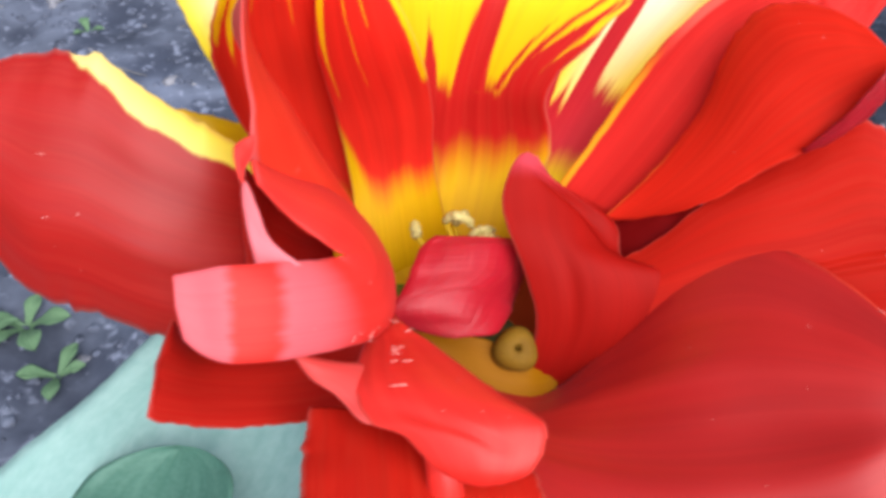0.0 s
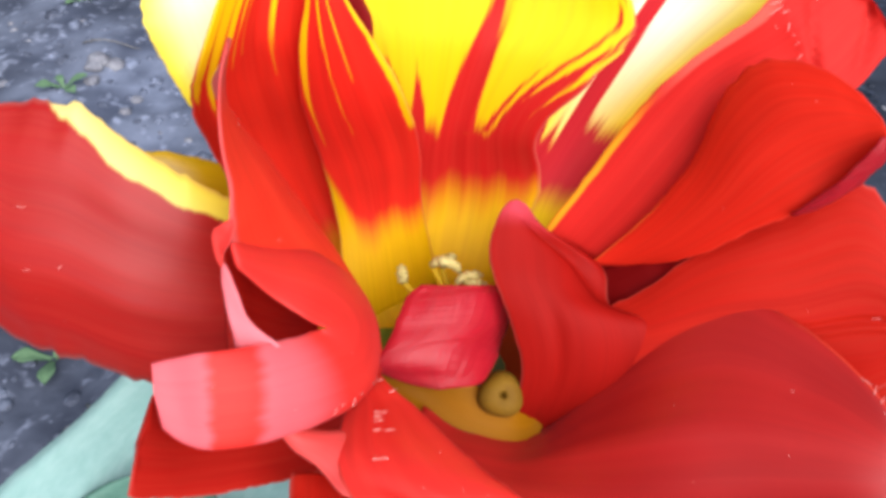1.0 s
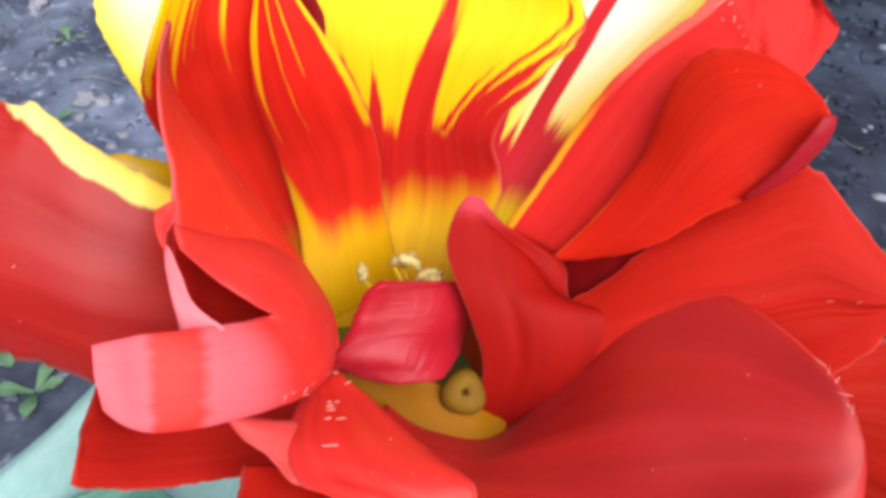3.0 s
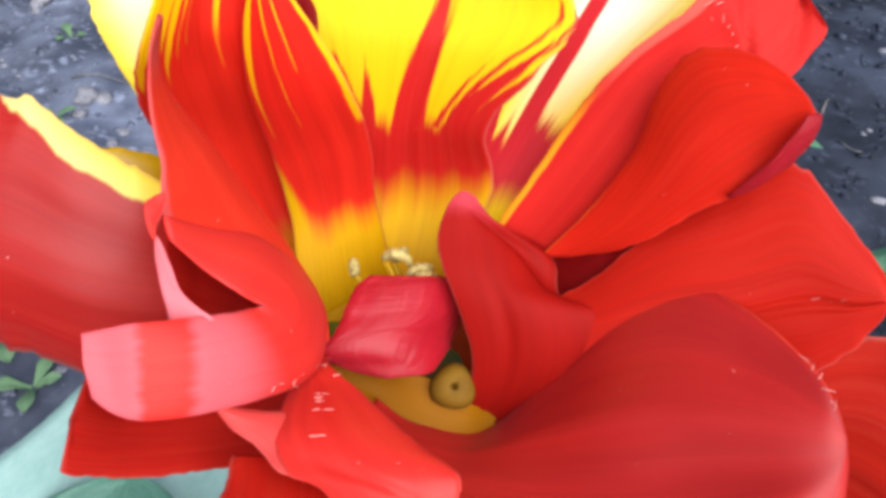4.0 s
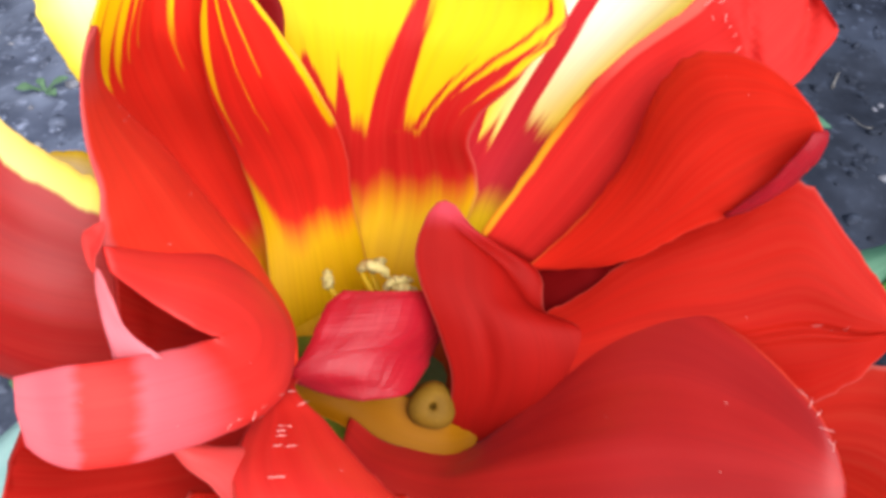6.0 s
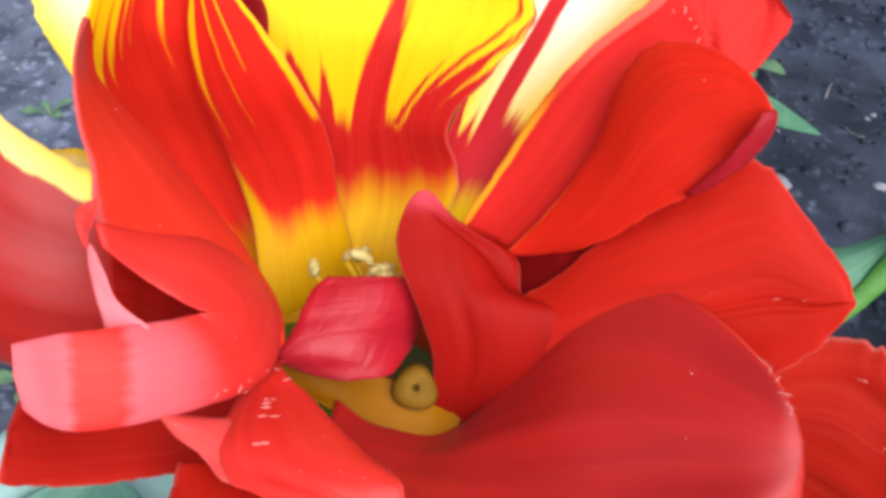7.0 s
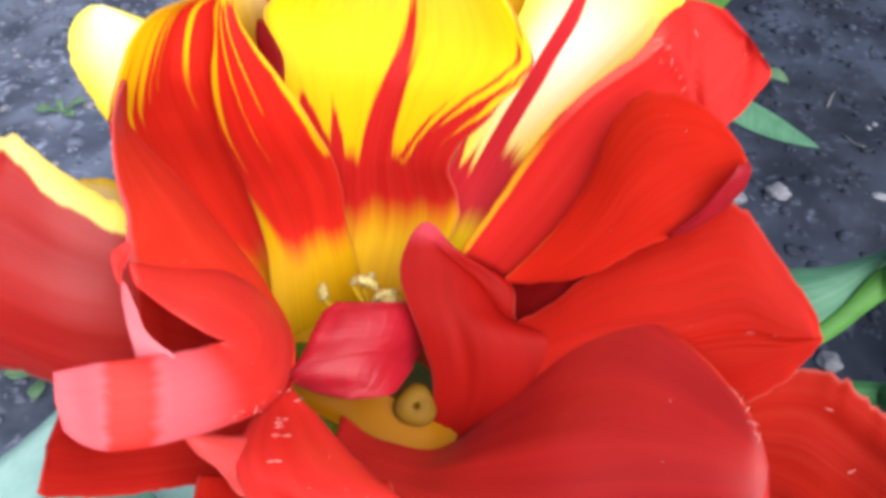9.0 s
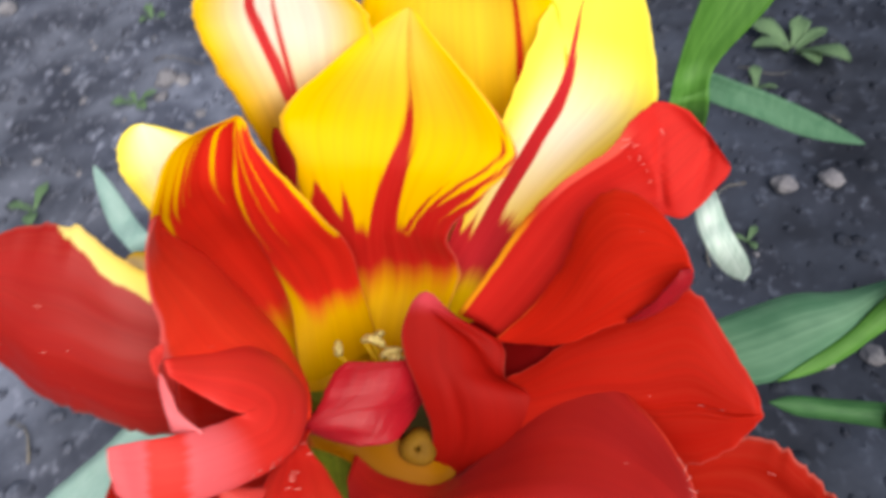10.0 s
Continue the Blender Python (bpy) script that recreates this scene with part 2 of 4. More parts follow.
def blade(name, stations, materials, parent, label="", blunt=0.8, crease=0.0, ruffle=0.6, nibble=0.04, thick=0.45,
          rows=48, cols=26, seed=1, start_blunt=0.0, pleat=1.5, grooves=()):
    """A petal or leaf. Each station along its spine: x, y, z and half width in mm, the heading and rise in degrees of its
    line from margin to margin, and its bulge in mm.
    grooves: place across (-1 to 1) at start and end, start and end along, depth in mm, half width across."""
    data = []
    for x, y, z, w, head, rise, bulge in stations:
        h, r = radians(head), radians(rise)
        data.append(np.array([x, y, z, w * math.cos(h) * math.cos(r), w * math.sin(h) * math.cos(r), w * math.sin(r), bulge]))
    front, back = [], []
    for j in range(rows + 1):
        s = j / rows
        d, e = glide(data, s), glide(data, min(s + 0.02, 1)) - glide(data, max(s - 0.02, 0))
        mid, half, bulge = Vector(d[:3]), Vector(d[3:6]), d[6]
        along = Vector(e[:3])
        normal = half.cross(along).normalized()
        close = 1.0
        if s > blunt:
            close = math.sqrt(max(0.0, 1 - ((s - blunt) / (1 - blunt)) ** 2))
        if s < start_blunt:
            close = math.sqrt(max(0.0, 1 - ((start_blunt - s) / start_blunt) ** 2))
        line = []
        for i in range(cols + 1):
            u = 2 * i / cols - 1
            edge = abs(u) ** 3
            wob = ripple((s * 5 + seed * 7.1, u * 0.8, seed * 3.3))
            bite = 1 + nibble * ripple((s * 16 + seed, u, 9.1)) * edge + 0.5 * nibble * ripple((s * 45 + seed, u, 4.4)) * edge
            p = mid + half * (u * close * bite)
            p += normal * (bulge * ((1 - abs(u)) * crease + (1 - u * u) * (1 - crease)))
            p += normal * (ruffle * (wob * (0.35 + edge) + 0.25 * edge * ripple((s * 14 + seed, u * 2, 1.7))))
            p += normal * (pleat * min(1.0, half.length / 16) ** 2 * min(1.0, s * 2.5) * (ripple((u * 1.7 + seed * 5.7, s * 1.2, seed * 1.9)) + 0.25 * ripple((u * 5.5 + seed * 2.7, s * 1.6, seed))))
            for u0, u1, s0, s1, depth, wide in grooves:
                f = (s - s0) / (s1 - s0)
                if -0.1 < f < 1.1:
                    fade = math.sin(math.pi * (f + 0.1) / 1.2) ** 0.5
                    p -= normal * (depth * fade * math.exp(-((u - u0 - (u1 - u0) * f) / wide) ** 2))
            line.append((p, normal))
        front.append(line)
    bm = bmesh.new()
    lay = bm.loops.layers.uv.new("petal")
    grids = []
    for side in (0.5, -0.5):
        grids.append([[bm.verts.new((p + n * (thick * side * (1 - 0.6 * abs(2 * i / cols - 1) ** 6))) * MM) for i, (p, n) in enumerate(line)] for line in front])
    where = {}
    for g in grids:
        for j, line in enumerate(g):
            for i, vert in enumerate(line):
                where[vert] = (i / cols, j / rows)

    def face(vs, slot):
        f = bm.faces.new(vs)
        f.smooth, f.material_index = True, slot
        for loop in f.loops:
            loop[lay].uv = where[loop.vert]

    last = len(materials) - 1
    a, b = grids
    for j in range(rows):
        for i in range(cols):
            face((a[j][i], a[j][i + 1], a[j + 1][i + 1], a[j + 1][i]), 0)
            face((b[j][i], b[j + 1][i], b[j + 1][i + 1], b[j][i + 1]), last)
        face((a[j][0], a[j + 1][0], b[j + 1][0], b[j][0]), 0)
        face((a[j][cols], b[j][cols], b[j + 1][cols], a[j + 1][cols]), 0)
    for i in range(cols):
        face((a[0][i], b[0][i], b[0][i + 1], a[0][i + 1]), 0)
        face((a[rows][i], a[rows][i + 1], b[rows][i + 1], b[rows][i]), 0)
    ob = finish(name, bm, materials, parent, label)
    SURFACE[ob.name] = front
    return ob


def tube(bm, path, radii, sides=10):
    """A round rod through points in mm."""
    rings = []
    for k, p in enumerate(path):
        p = Vector(p)
        d = (Vector(path[min(k + 1, len(path) - 1)]) - Vector(path[max(k - 1, 0)])).normalized()
        x = d.cross(Vector((0.3, 1, 0.2))).normalized()
        y = d.cross(x)
        rings.append([bm.verts.new((p + (x * math.cos(a) + y * math.sin(a)) * radii[k]) * MM) for a in (2 * math.pi * i / sides for i in range(sides))])
    for r, q in zip(rings, rings[1:]):
        for i in range(sides):
            bm.faces.new((r[i], r[(i + 1) % sides], q[(i + 1) % sides], q[i])).smooth = True
    for r in (rings[0][::-1], rings[-1]):
        bm.faces.new(r)


# ---- ground ----
def garden_bed():
    bm = bmesh.new()
    fine, far = 0.9, 60.0
    n = 180
    grid = []
    for j in range(n + 1):
        row = []
        for i in range(n + 1):
            x, y = (2 * i / n - 1) * fine, (2 * j / n - 1) * fine + 0.35
            z = 0.010 * noise.noise((x * 7, y * 7, 0)) + 0.007 * noise.noise((x * 22, y * 22, 3)) + 0.003 * noise.noise((x * 60, y * 60, 5))
            hold = max(0.0, 1 - max(abs(2 * i / n - 1), abs(2 * j / n - 1)) ** 8)
            row.append(bm.verts.new((x, y, z * hold)))
        grid.append(row)
    for j in range(n):
        for i in range(n):
            bm.faces.new((grid[j][i], grid[j][i + 1], grid[j + 1][i + 1], grid[j + 1][i])).smooth = True
    ring = [grid[0][i] for i in range(n)] + [grid[j][n] for j in range(n)] + [grid[n][i] for i in range(n, 0, -1)] + [grid[j][0] for j in range(n, 0, -1)]
    outer = []
    for v in ring:
        d = Vector((v.co.x, v.co.y - 0.35, 0))
        outer.append(bm.verts.new(d / max(abs(d.x), abs(d.y)) * far))
    for i in range(len(ring)):
        k = (i + 1) % len(ring)
        bm.faces.new((ring[k], ring[i], outer[i], outer[k]))
    bmesh.ops.recalc_face_normals(bm, faces=bm.faces[:])
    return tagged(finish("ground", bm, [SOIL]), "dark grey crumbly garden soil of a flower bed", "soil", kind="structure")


garden_bed()

# ---- the tulip ----
tulip = new("tulip")
tulip.location = (0.012, 0.082, 0.0)
tagged(tulip, "open red and yellow double tulip with flamed ruffled petals", "flower")

back = petal_material("petal_outside", red=(0.76, 0.05, 0.04), deep=(0.6, 0.03, 0.03), rough=0.38, sheen=0.15)
# cuff: thin edge highlight at the left margin's foot, put in as orange
flamed = petal_material("petal_satin_scarlet", red=(0.82, 0.030, 0.012), deep=(0.62, 0.012, 0.006), cuffs=((0.035, (0.86, 0.14, 0.03), 0.0, 0.20),), brim=0.06)
# the orange cuff paints the glow of light coming through the margin
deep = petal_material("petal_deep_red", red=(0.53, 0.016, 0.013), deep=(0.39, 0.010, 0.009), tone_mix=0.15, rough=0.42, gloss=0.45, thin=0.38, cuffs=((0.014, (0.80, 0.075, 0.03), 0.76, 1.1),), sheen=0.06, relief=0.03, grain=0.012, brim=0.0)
satin = petal_material("petal_satin_red", red=(0.82, 0.038, 0.028), deep=(0.68, 0.020, 0.014), rough=0.36, gloss=0.4, tone_mix=0.2)
inner = petal_material("petal_inner", red=(0.48, 0.012, 0.008), deep=(0.38, 0.009, 0.006), thin=0.55, top=0.80, top_rough=0.02, top_soft=0.14, sheen=0.0, relief=0.02, grain=0.006, foot=(0.74, 0.085, 0.12), yellow=(0.74, 0.085, 0.12), rough=0.5, gloss=0.10)
# crimson taken darker so that its colour holds the shade between petals
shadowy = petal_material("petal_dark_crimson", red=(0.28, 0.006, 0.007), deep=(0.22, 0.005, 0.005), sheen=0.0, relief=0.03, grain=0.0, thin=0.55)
brick = petal_material("petal_brick_red", red=(0.45, 0.015, 0.007), deep=(0.33, 0.010, 0.006), tone_mix=0.2, gloss=0.04, sheen=0.0, brim=0.35)
warm = petal_material("petal_warm_red", red=(0.60, 0.018, 0.008), deep=(0.46, 0.010, 0.006), tone_mix=0.25)
rosy = petal_material("petal_rosy", red=(0.74, 0.028, 0.022), deep=(0.56, 0.012, 0.012), cuffs=((0.12, (0.86, 0.12, 0.085), 0.36, 0.66), (0.085, (0.92, 0.42, 0.02), -0.2, 0.28)), brim=0.05)
# red lowered to carry the shade under the lobe and inside the pleat
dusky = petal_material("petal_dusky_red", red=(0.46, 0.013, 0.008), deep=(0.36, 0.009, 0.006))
cupped = petal_material("petal_red_yellow_side", thin=0.38, red=(0.90, 0.055, 0.026), deep=(0.74, 0.026, 0.013), cuffs=((0.03, (0.76, 0.12, 0.11), 0.35, 0.85), (0.45, (0.62, 0.09, 0.08), 0.84, 1.2)), brim=0.0)
fringed = petal_material("petal_red_yellow_tip", red=(0.76, 0.027, 0.013), deep=(0.60, 0.014, 0.009), base=0.155, base_rough=0.05, top=0.93, top_rough=0.10, gloss=0.1, fray=1.2, tone_mix=0.1, licks=((0.04, 0.04, 0.10, 0.99, 0.50, 0.6), (0.17, 0.13, 0.085, 0.99, 0.47, 0.6), (0.29, 0.22, 0.065, 0.99, 0.52, 0.7), (0.39, 0.30, 0.03, 0.97, 0.59, 1.0), (0.42, 0.38, 0.025, 0.97, 0.63, 1.0), (0.62, 0.60, 0.04, 0.97, 0.55, 1.0), (0.88, 0.86, 0.05, 0.97, 0.6, 1.0)))
fringed_side = petal_material("petal_red_yellow_rim", red=(0.76, 0.026, 0.014), deep=(0.56, 0.013, 0.009), base=0.158, base_rough=0.05, rise=0.17, top=0.95, top_rough=0.08, gloss=0.1, fray=1.2, tone_mix=0.2, licks=((0.02, 0.10, 0.10, 0.95, 0.42, 1.0), (0.30, 0.42, 0.03, 0.9, 0.45, 1.0), (0.55, 0.6, 0.03, 0.95, 0.6, 1.0)), rim=(0.06, 0.42, 0.97, 6.0))
golden = petal_material("petal_golden", red=(0.52, 0.013, 0.011), deep=(0.42, 0.010, 0.009), base=0.146, base_rough=0.045, thin=0.28, top=0.29, top_rough=0.05, flames=((0.51, 0.56, 0.12, 0.274, 0.874, 2.2), (0.1, 0.1, 0.22, 0.257, 0.411, 1.1), (0.26, 0.24, 0.09, 0.257, 0.386, 1), (0.8, 1, 0.1, 0.257, 0.531, 1.2), (0.92, 1.04, 0.1, 0.257, 0.497, 1.2), (0.76, 1, 0.028, 0.283, 0.651, 0.8), (0.84, 1.04, 0.028, 0.283, 0.634, 0.8), (0.7, 0.8, 0.03, 0.283, 0.429, 1)), pale=0.12, pale_from=0.48, gloss=0.1, fray=0.5)
cream = petal_material("petal_cream", red=(0.56, 0.02, 0.03), deep=(0.46, 0.014, 0.02), base=0.15, base_rough=0.03, top=0.30, top_rough=0.06, flames=((0.47, 0.27, 0.15, 0.22, 0.95, 1.2), (0.12, 0.0, 0.14, 0.22, 0.42, 1.2)), foot=(0.92, 0.62, 0.005), yellow=(0.96, 0.84, 0.08), pale=1.0, pale_from=0.18, pale_to=0.50, brim=0.08, thin=0.18)
yellow = petal_material("petal_yellow", top=0.0, top_rough=0.01, pale=0.5)
lemon = petal_material("petal_lemon", thin=0.15, top=0.0, top_rough=0.01, foot=(0.95, 0.76, 0.02), yellow=(0.96, 0.84, 0.10), pale=0.6, pale_from=0.05)
lined = petal_material("petal_yellow_lined", thin=0.25, top=0.0, top_rough=0.01, stripe=(0.78, 0.03, 0.0, 1.4, 1.0), pale=0.05)
striped = petal_material("petal_yellow_striped", red=(0.72, 0.05, 0.06), deep=(0.60, 0.02, 0.025), thin=0.2, top=0.0, top_rough=0.01, flames=((0.40, 0.22, 0.055, 0.3, 1.3, 0.8), (0.42, 0.46, 0.035, 0.3, 1.2, 0.8)), pale=1.0, pale_from=0.30)
margined = petal_material("petal_yellow_margin", thin=0.3, red=(0.43, 0.011, 0.008), deep=(0.31, 0.007, 0.005), rough=0.42, gloss=0.38, sheen=0.06, yellow=(0.97, 0.88, 0.30), foot=(0.92, 0.74, 0.06), pale_from=0.0, pale=0.6, rim=(0.122, -0.05, 0.62, 5.0))
crimson = petal_material("petal_crimson", red=(0.54, 0.012, 0.028), deep=(0.44, 0.009, 0.020), rough=0.3, sheen=0.03, gloss=0.45, relief=0.6, brim=0.0, thin=0.45, ribs=(3.0, 60))
# paler than the fold beside it: its lit side is in the colour
blush = petal_material("petal_blush", red=(0.80, 0.085, 0.075), deep=(0.70, 0.05, 0.045), rough=0.4, gloss=0.3)
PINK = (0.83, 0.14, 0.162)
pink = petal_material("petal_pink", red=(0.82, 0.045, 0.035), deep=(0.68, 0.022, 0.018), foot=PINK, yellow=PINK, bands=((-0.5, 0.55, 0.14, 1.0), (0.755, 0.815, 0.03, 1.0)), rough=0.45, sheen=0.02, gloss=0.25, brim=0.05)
rose = petal_material("petal_rose", top=0.0, top_rough=0.01, foot=(0.85, 0.20, 0.22), yellow=(0.90, 0.24, 0.27), rough=0.36)
ochre = petal_material("petal_ochre", top=0.0, top_rough=0.01, foot=(0.33, 0.125, 0.0004), yellow=(0.37, 0.145, 0.0004), rough=0.5, sheen=0.0, gloss=0.1, brim=0.0)

blade("petal", [(13.5, 96.5, 177.7, 7.0, 1, -0, -1.0), (21.7, 108.9, 216.4, 13.4, 1, -6, -3.0), (21.0, 112.4, 235.5, 17.0, 0, -6, -4.0), (20.8, 115.2, 246.9, 15.6, 4, -6, -3.0), (21.4, 116.2, 254.8, 10.3, 8, -5, 0.0)], [lined, yellow], tulip, "yellow petal with a thin red line", seed=3)
blade("petal", [(-0.4, 97.0, 180.6, 4.6, 1, -0, -1.0), (-6.0, 108.7, 213.2, 7.4, 4, -3, -3.0), (-5.1, 104.6, 234.5, 9.8, 5, -7, -4.0), (-4.4, 103.5, 249.5, 12.9, 10, -11, -4.0), (-4.3, 105.8, 259.0, 10.3, 10, -6, -1.0)], [striped, yellow], tulip, "pale yellow petal with a red stripe", nibble=0.08, seed=4)
blade("petal", [(17.9, 91.8, 190.3, 4.9, 20, 16, -1.0), (20.8, 98.9, 199.5, 6.0, 1, 5, -1.0), (27.3, 103.1, 211.4, 8.1, 9, 6, -2.0), (35.0, 106.5, 223.6, 9.4, 0, -8, -3.0), (41.3, 109.7, 234.5, 11.3, -10, -14, -3.0), (42.9, 115.8, 244.9, 8.0, -9, -12, -2.0), (44.0, 121.3, 252.0, 3.3, 1, -2, 0.0)], [cream, yellow], tulip, "cream petal with a red flame", nibble=0.06, seed=5, blunt=0.98, pleat=0.6)
blade("petal", [(3.8, 85.0, 188.5, 11.0, 9, 6, -1.0), (6.4, 95.0, 201.4, 14.0, 7, 4, -2.0), (6.9, 94.9, 214.2, 11.6, 5, 1, -3.0), (9.3, 96.6, 225.9, 15.7, 0, -9, -4.0), (11.3, 100.6, 233.4, 19.1, -3, -9, -4.0), (12.0, 103.6, 243.0, 10.5, -2, -6, -2.0), (12.8, 105.8, 248.0, 4.8, -4, -8, -1.0), (13.6, 107.6, 251.3, 0.7, 1, -2, 0.0)], [golden, yellow], tulip, "golden petal with a red midline", crease=0.5, seed=6, blunt=0.98, pleat=0.6, grooves=((0.02, 0.12, 0.17, 1.0, 0.8, 0.05),))
blade("petal", [(-21.1, 94.6, 212.0, 5.1, 32, -7, 1.0), (-22.6, 93.4, 224.6, 7.1, 32, -3, 1.0), (-23.7, 93.8, 233.0, 8.1, 23, -7, 1.0), (-26.6, 94.7, 239.7, 3.7, 15, -17, 0.0)], [lemon, yellow], tulip, "small pale yellow petal", seed=7)
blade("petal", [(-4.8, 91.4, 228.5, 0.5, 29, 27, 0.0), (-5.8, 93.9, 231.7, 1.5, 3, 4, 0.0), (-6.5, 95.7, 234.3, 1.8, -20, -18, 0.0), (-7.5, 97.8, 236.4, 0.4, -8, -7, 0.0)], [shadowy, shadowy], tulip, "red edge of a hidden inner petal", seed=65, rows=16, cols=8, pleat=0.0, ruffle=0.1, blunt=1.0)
creased = blade("petal", [(24.5, 86.9, 199.8, 5.5, -37, 4, -1.0), (30.5, 88.8, 208.9, 6.3, -47, -9, -1.0), (36.0, 91.4, 217.3, 6.3, -42, -17, -1.2), (41.1, 93.3, 224.9, 5.4, -35, -23, -1.5), (48.3, 94.4, 229.0, 6.5, -39, -37, -1.5), (51.8, 95.1, 231.2, 8.6, -45, -39, -1.0), (56.7, 98.8, 234.2, 7.5, -36, -30, -0.5), (59.3, 98.4, 234.6, 4.5, -42, -36, 0.0)], [rosy, back], tulip, "creased red petal", seed=8, crease=0.3, blunt=0.98, nibble=0.05, pleat=0.5, grooves=((0.7, -0.6, 0.62, 0.8, 1.2, 0.08), (0.9, 0.0, 0.75, 0.98, 1.0, 0.08)))
bright = blade("petal", [(29.6, 83.1, 200.8, 3.4, -15, 16, 0.0), (35.5, 81.2, 208.8, 4.2, -47, -8, 0.5), (40.2, 81.2, 216.0, 6.0, -58, -10, 1.2), (43.9, 82.7, 222.2, 8.8, -65, -17, 2.2), (47.7, 83.1, 226.9, 9.6, -66, -20, 2.5), (51.3, 80.7, 230.2, 6.8, -67, -20, 1.5), (53.2, 77.7, 231.8, 2.9, -71, -17, 0.0)], [flamed, back], tulip, "bright red petal with a ragged tip", nibble=0.06, seed=9, blunt=0.98, pleat=0.5, crease=0.2, ruffle=0.4)
blade("petal", [(46.7, 74.7, 219.5, 0.4, 13, -37, 0.0), (49.1, 74.3, 222.5, 1.1, 15, -36, 0.3), (51.1, 74.3, 226.1, 1.6, 8, -46, 0.5), (52.7, 74.6, 229.4, 1.7, 5, -48, 0.5), (53.5, 74.7, 231.7, 1.0, 6, -43, 0.0)], [crimson, crimson], tulip, "turned-over margin of the bright petal", seed=61, nibble=0.12, rows=20, cols=8, thick=0.6, pleat=0.0)
long_fold = blade("petal", [(25.6, 73.8, 193.8, 5.2, -106, -44, 0.0), (32.5, 73.0, 197.9, 5.9, -93, -42, 1.0), (41.8, 73.0, 203.4, 9.6, -89, -47, 2.0), (50.2, 71.6, 207.0, 12.5, -85, -49, 2.5), (57.3, 70.6, 211.0, 13.5, -84, -47, 2.5), (62.1, 67.3, 211.7, 7.5, -84, -47, 2.0), (64.7, 65.2, 212.5, 2.9, -84, -50, 1.0), (65.5, 64.1, 212.4, 0.4, -55, -39, 0.0)], [warm, back], tulip, "red petal with a long fold", seed=10, crease=0.2, nibble=0.10, blunt=0.98, ruffle=0.5, pleat=0.8, cols=72, grooves=((0.25, 0.31, 0.40, 0.96, 0.8, 0.025), (0.31, 0.37, 0.40, 0.96, -0.45, 0.03)))
frayed = blade("petal", [(50.7, 59.0, 192.5, 8.3, -125, -63, 0.0), (64.1, 58.3, 194.2, 13.7, -109, -65, 2.0), (72.5, 54.0, 192.4, 14.2, -89, -67, 2.0), (79.3, 49.0, 192.1, 11.2, -80, -67, 2.0), (84.8, 44.4, 192.1, 5.7, -103, -60, 0.0)], [brick, back], tulip, "deep red petal with a frayed edge", seed=11, nibble=0.1)
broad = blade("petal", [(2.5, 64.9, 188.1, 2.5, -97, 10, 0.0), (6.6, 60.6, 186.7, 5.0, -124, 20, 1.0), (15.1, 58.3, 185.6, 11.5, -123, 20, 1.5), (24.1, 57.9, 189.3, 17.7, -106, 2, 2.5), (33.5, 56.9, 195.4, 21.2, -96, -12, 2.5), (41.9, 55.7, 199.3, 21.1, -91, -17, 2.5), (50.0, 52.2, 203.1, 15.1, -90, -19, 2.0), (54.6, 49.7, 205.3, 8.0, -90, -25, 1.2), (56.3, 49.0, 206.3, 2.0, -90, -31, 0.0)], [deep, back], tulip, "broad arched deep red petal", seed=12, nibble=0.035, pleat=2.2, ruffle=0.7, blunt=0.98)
drooping = blade("petal", [(-20.3, 77.8, 199.9, 12.3, 88, 63, 1.0), (-27.1, 75.4, 203.3, 14.4, 83, 61, 2.0), (-34.3, 75.8, 206.0, 15.9, 81, 59, 3.5), (-42.2, 78.4, 209.2, 16.7, 76, 56, 4.5), (-49.3, 79.7, 210.3, 16.3, 72, 56, 5.0), (-55.2, 80.3, 213.7, 12.0, 72, 55, 3.0), (-60.6, 78.2, 215.6, 6.7, 76, 54, 0.0)], [margined, yellow], tulip, "drooping red petal with a yellow margin", seed=13, nibble=0.06, blunt=0.97, pleat=1.0)
blade("petal", [(-24.2, 88.3, 206.7, 5.4, 98, 38, 1.0), (-31.6, 88.6, 209.6, 4.8, 98, 32, 1.0), (-38.1, 90.1, 212.5, 1.8, 100, 21, 0.0)], [yellow], tulip, "small yellow petal behind the drooping one", seed=33)
blade("petal", [(-2.9, 77.0, 188.8, 10.7, 47, -3, -1.0), (-11.4, 90.1, 198.9, 7.4, 36, -10, -2.0), (-15.6, 90.6, 212.0, 9.9, 29, -14, -3.5), (-16.4, 87.2, 225.3, 10.4, 34, -17, -3.5), (-15.6, 85.8, 233.8, 8.8, 44, -20, -3.0), (-14.1, 88.8, 241.3, 5.2, 36, -13, -2.0), (-10.4, 91.7, 243.7, 0.9, 11, 8, 0.0)], [fringed, back], tulip, "red petal with yellow flames at foot and tip", seed=14, blunt=0.98, crease=0.75, pleat=0.5, ruffle=0.3)
blade("petal", [(-1.6, 82.7, 189.5, 8.6, 38, 3, -0.5), (-4.0, 91.1, 201.5, 6.7, 23, -1, 0.5), (-5.0, 91.6, 212.8, 6.9, 14, 6, 1.2), (-6.9, 89.2, 224.2, 6.6, -1, 12, 1.5), (-8.3, 88.5, 232.3, 4.6, 3, 8, 1.2), (-9.4, 88.7, 239.6, 1.9, 7, 18, 0.6), (-9.3, 90.5, 244.5, 0.8, -14, -17, 0.0)], [fringed_side, yellow], tulip, "red petal lobe with a thin yellow rim", seed=66, blunt=0.99, pleat=0.4, ruffle=0.3, nibble=0.02)
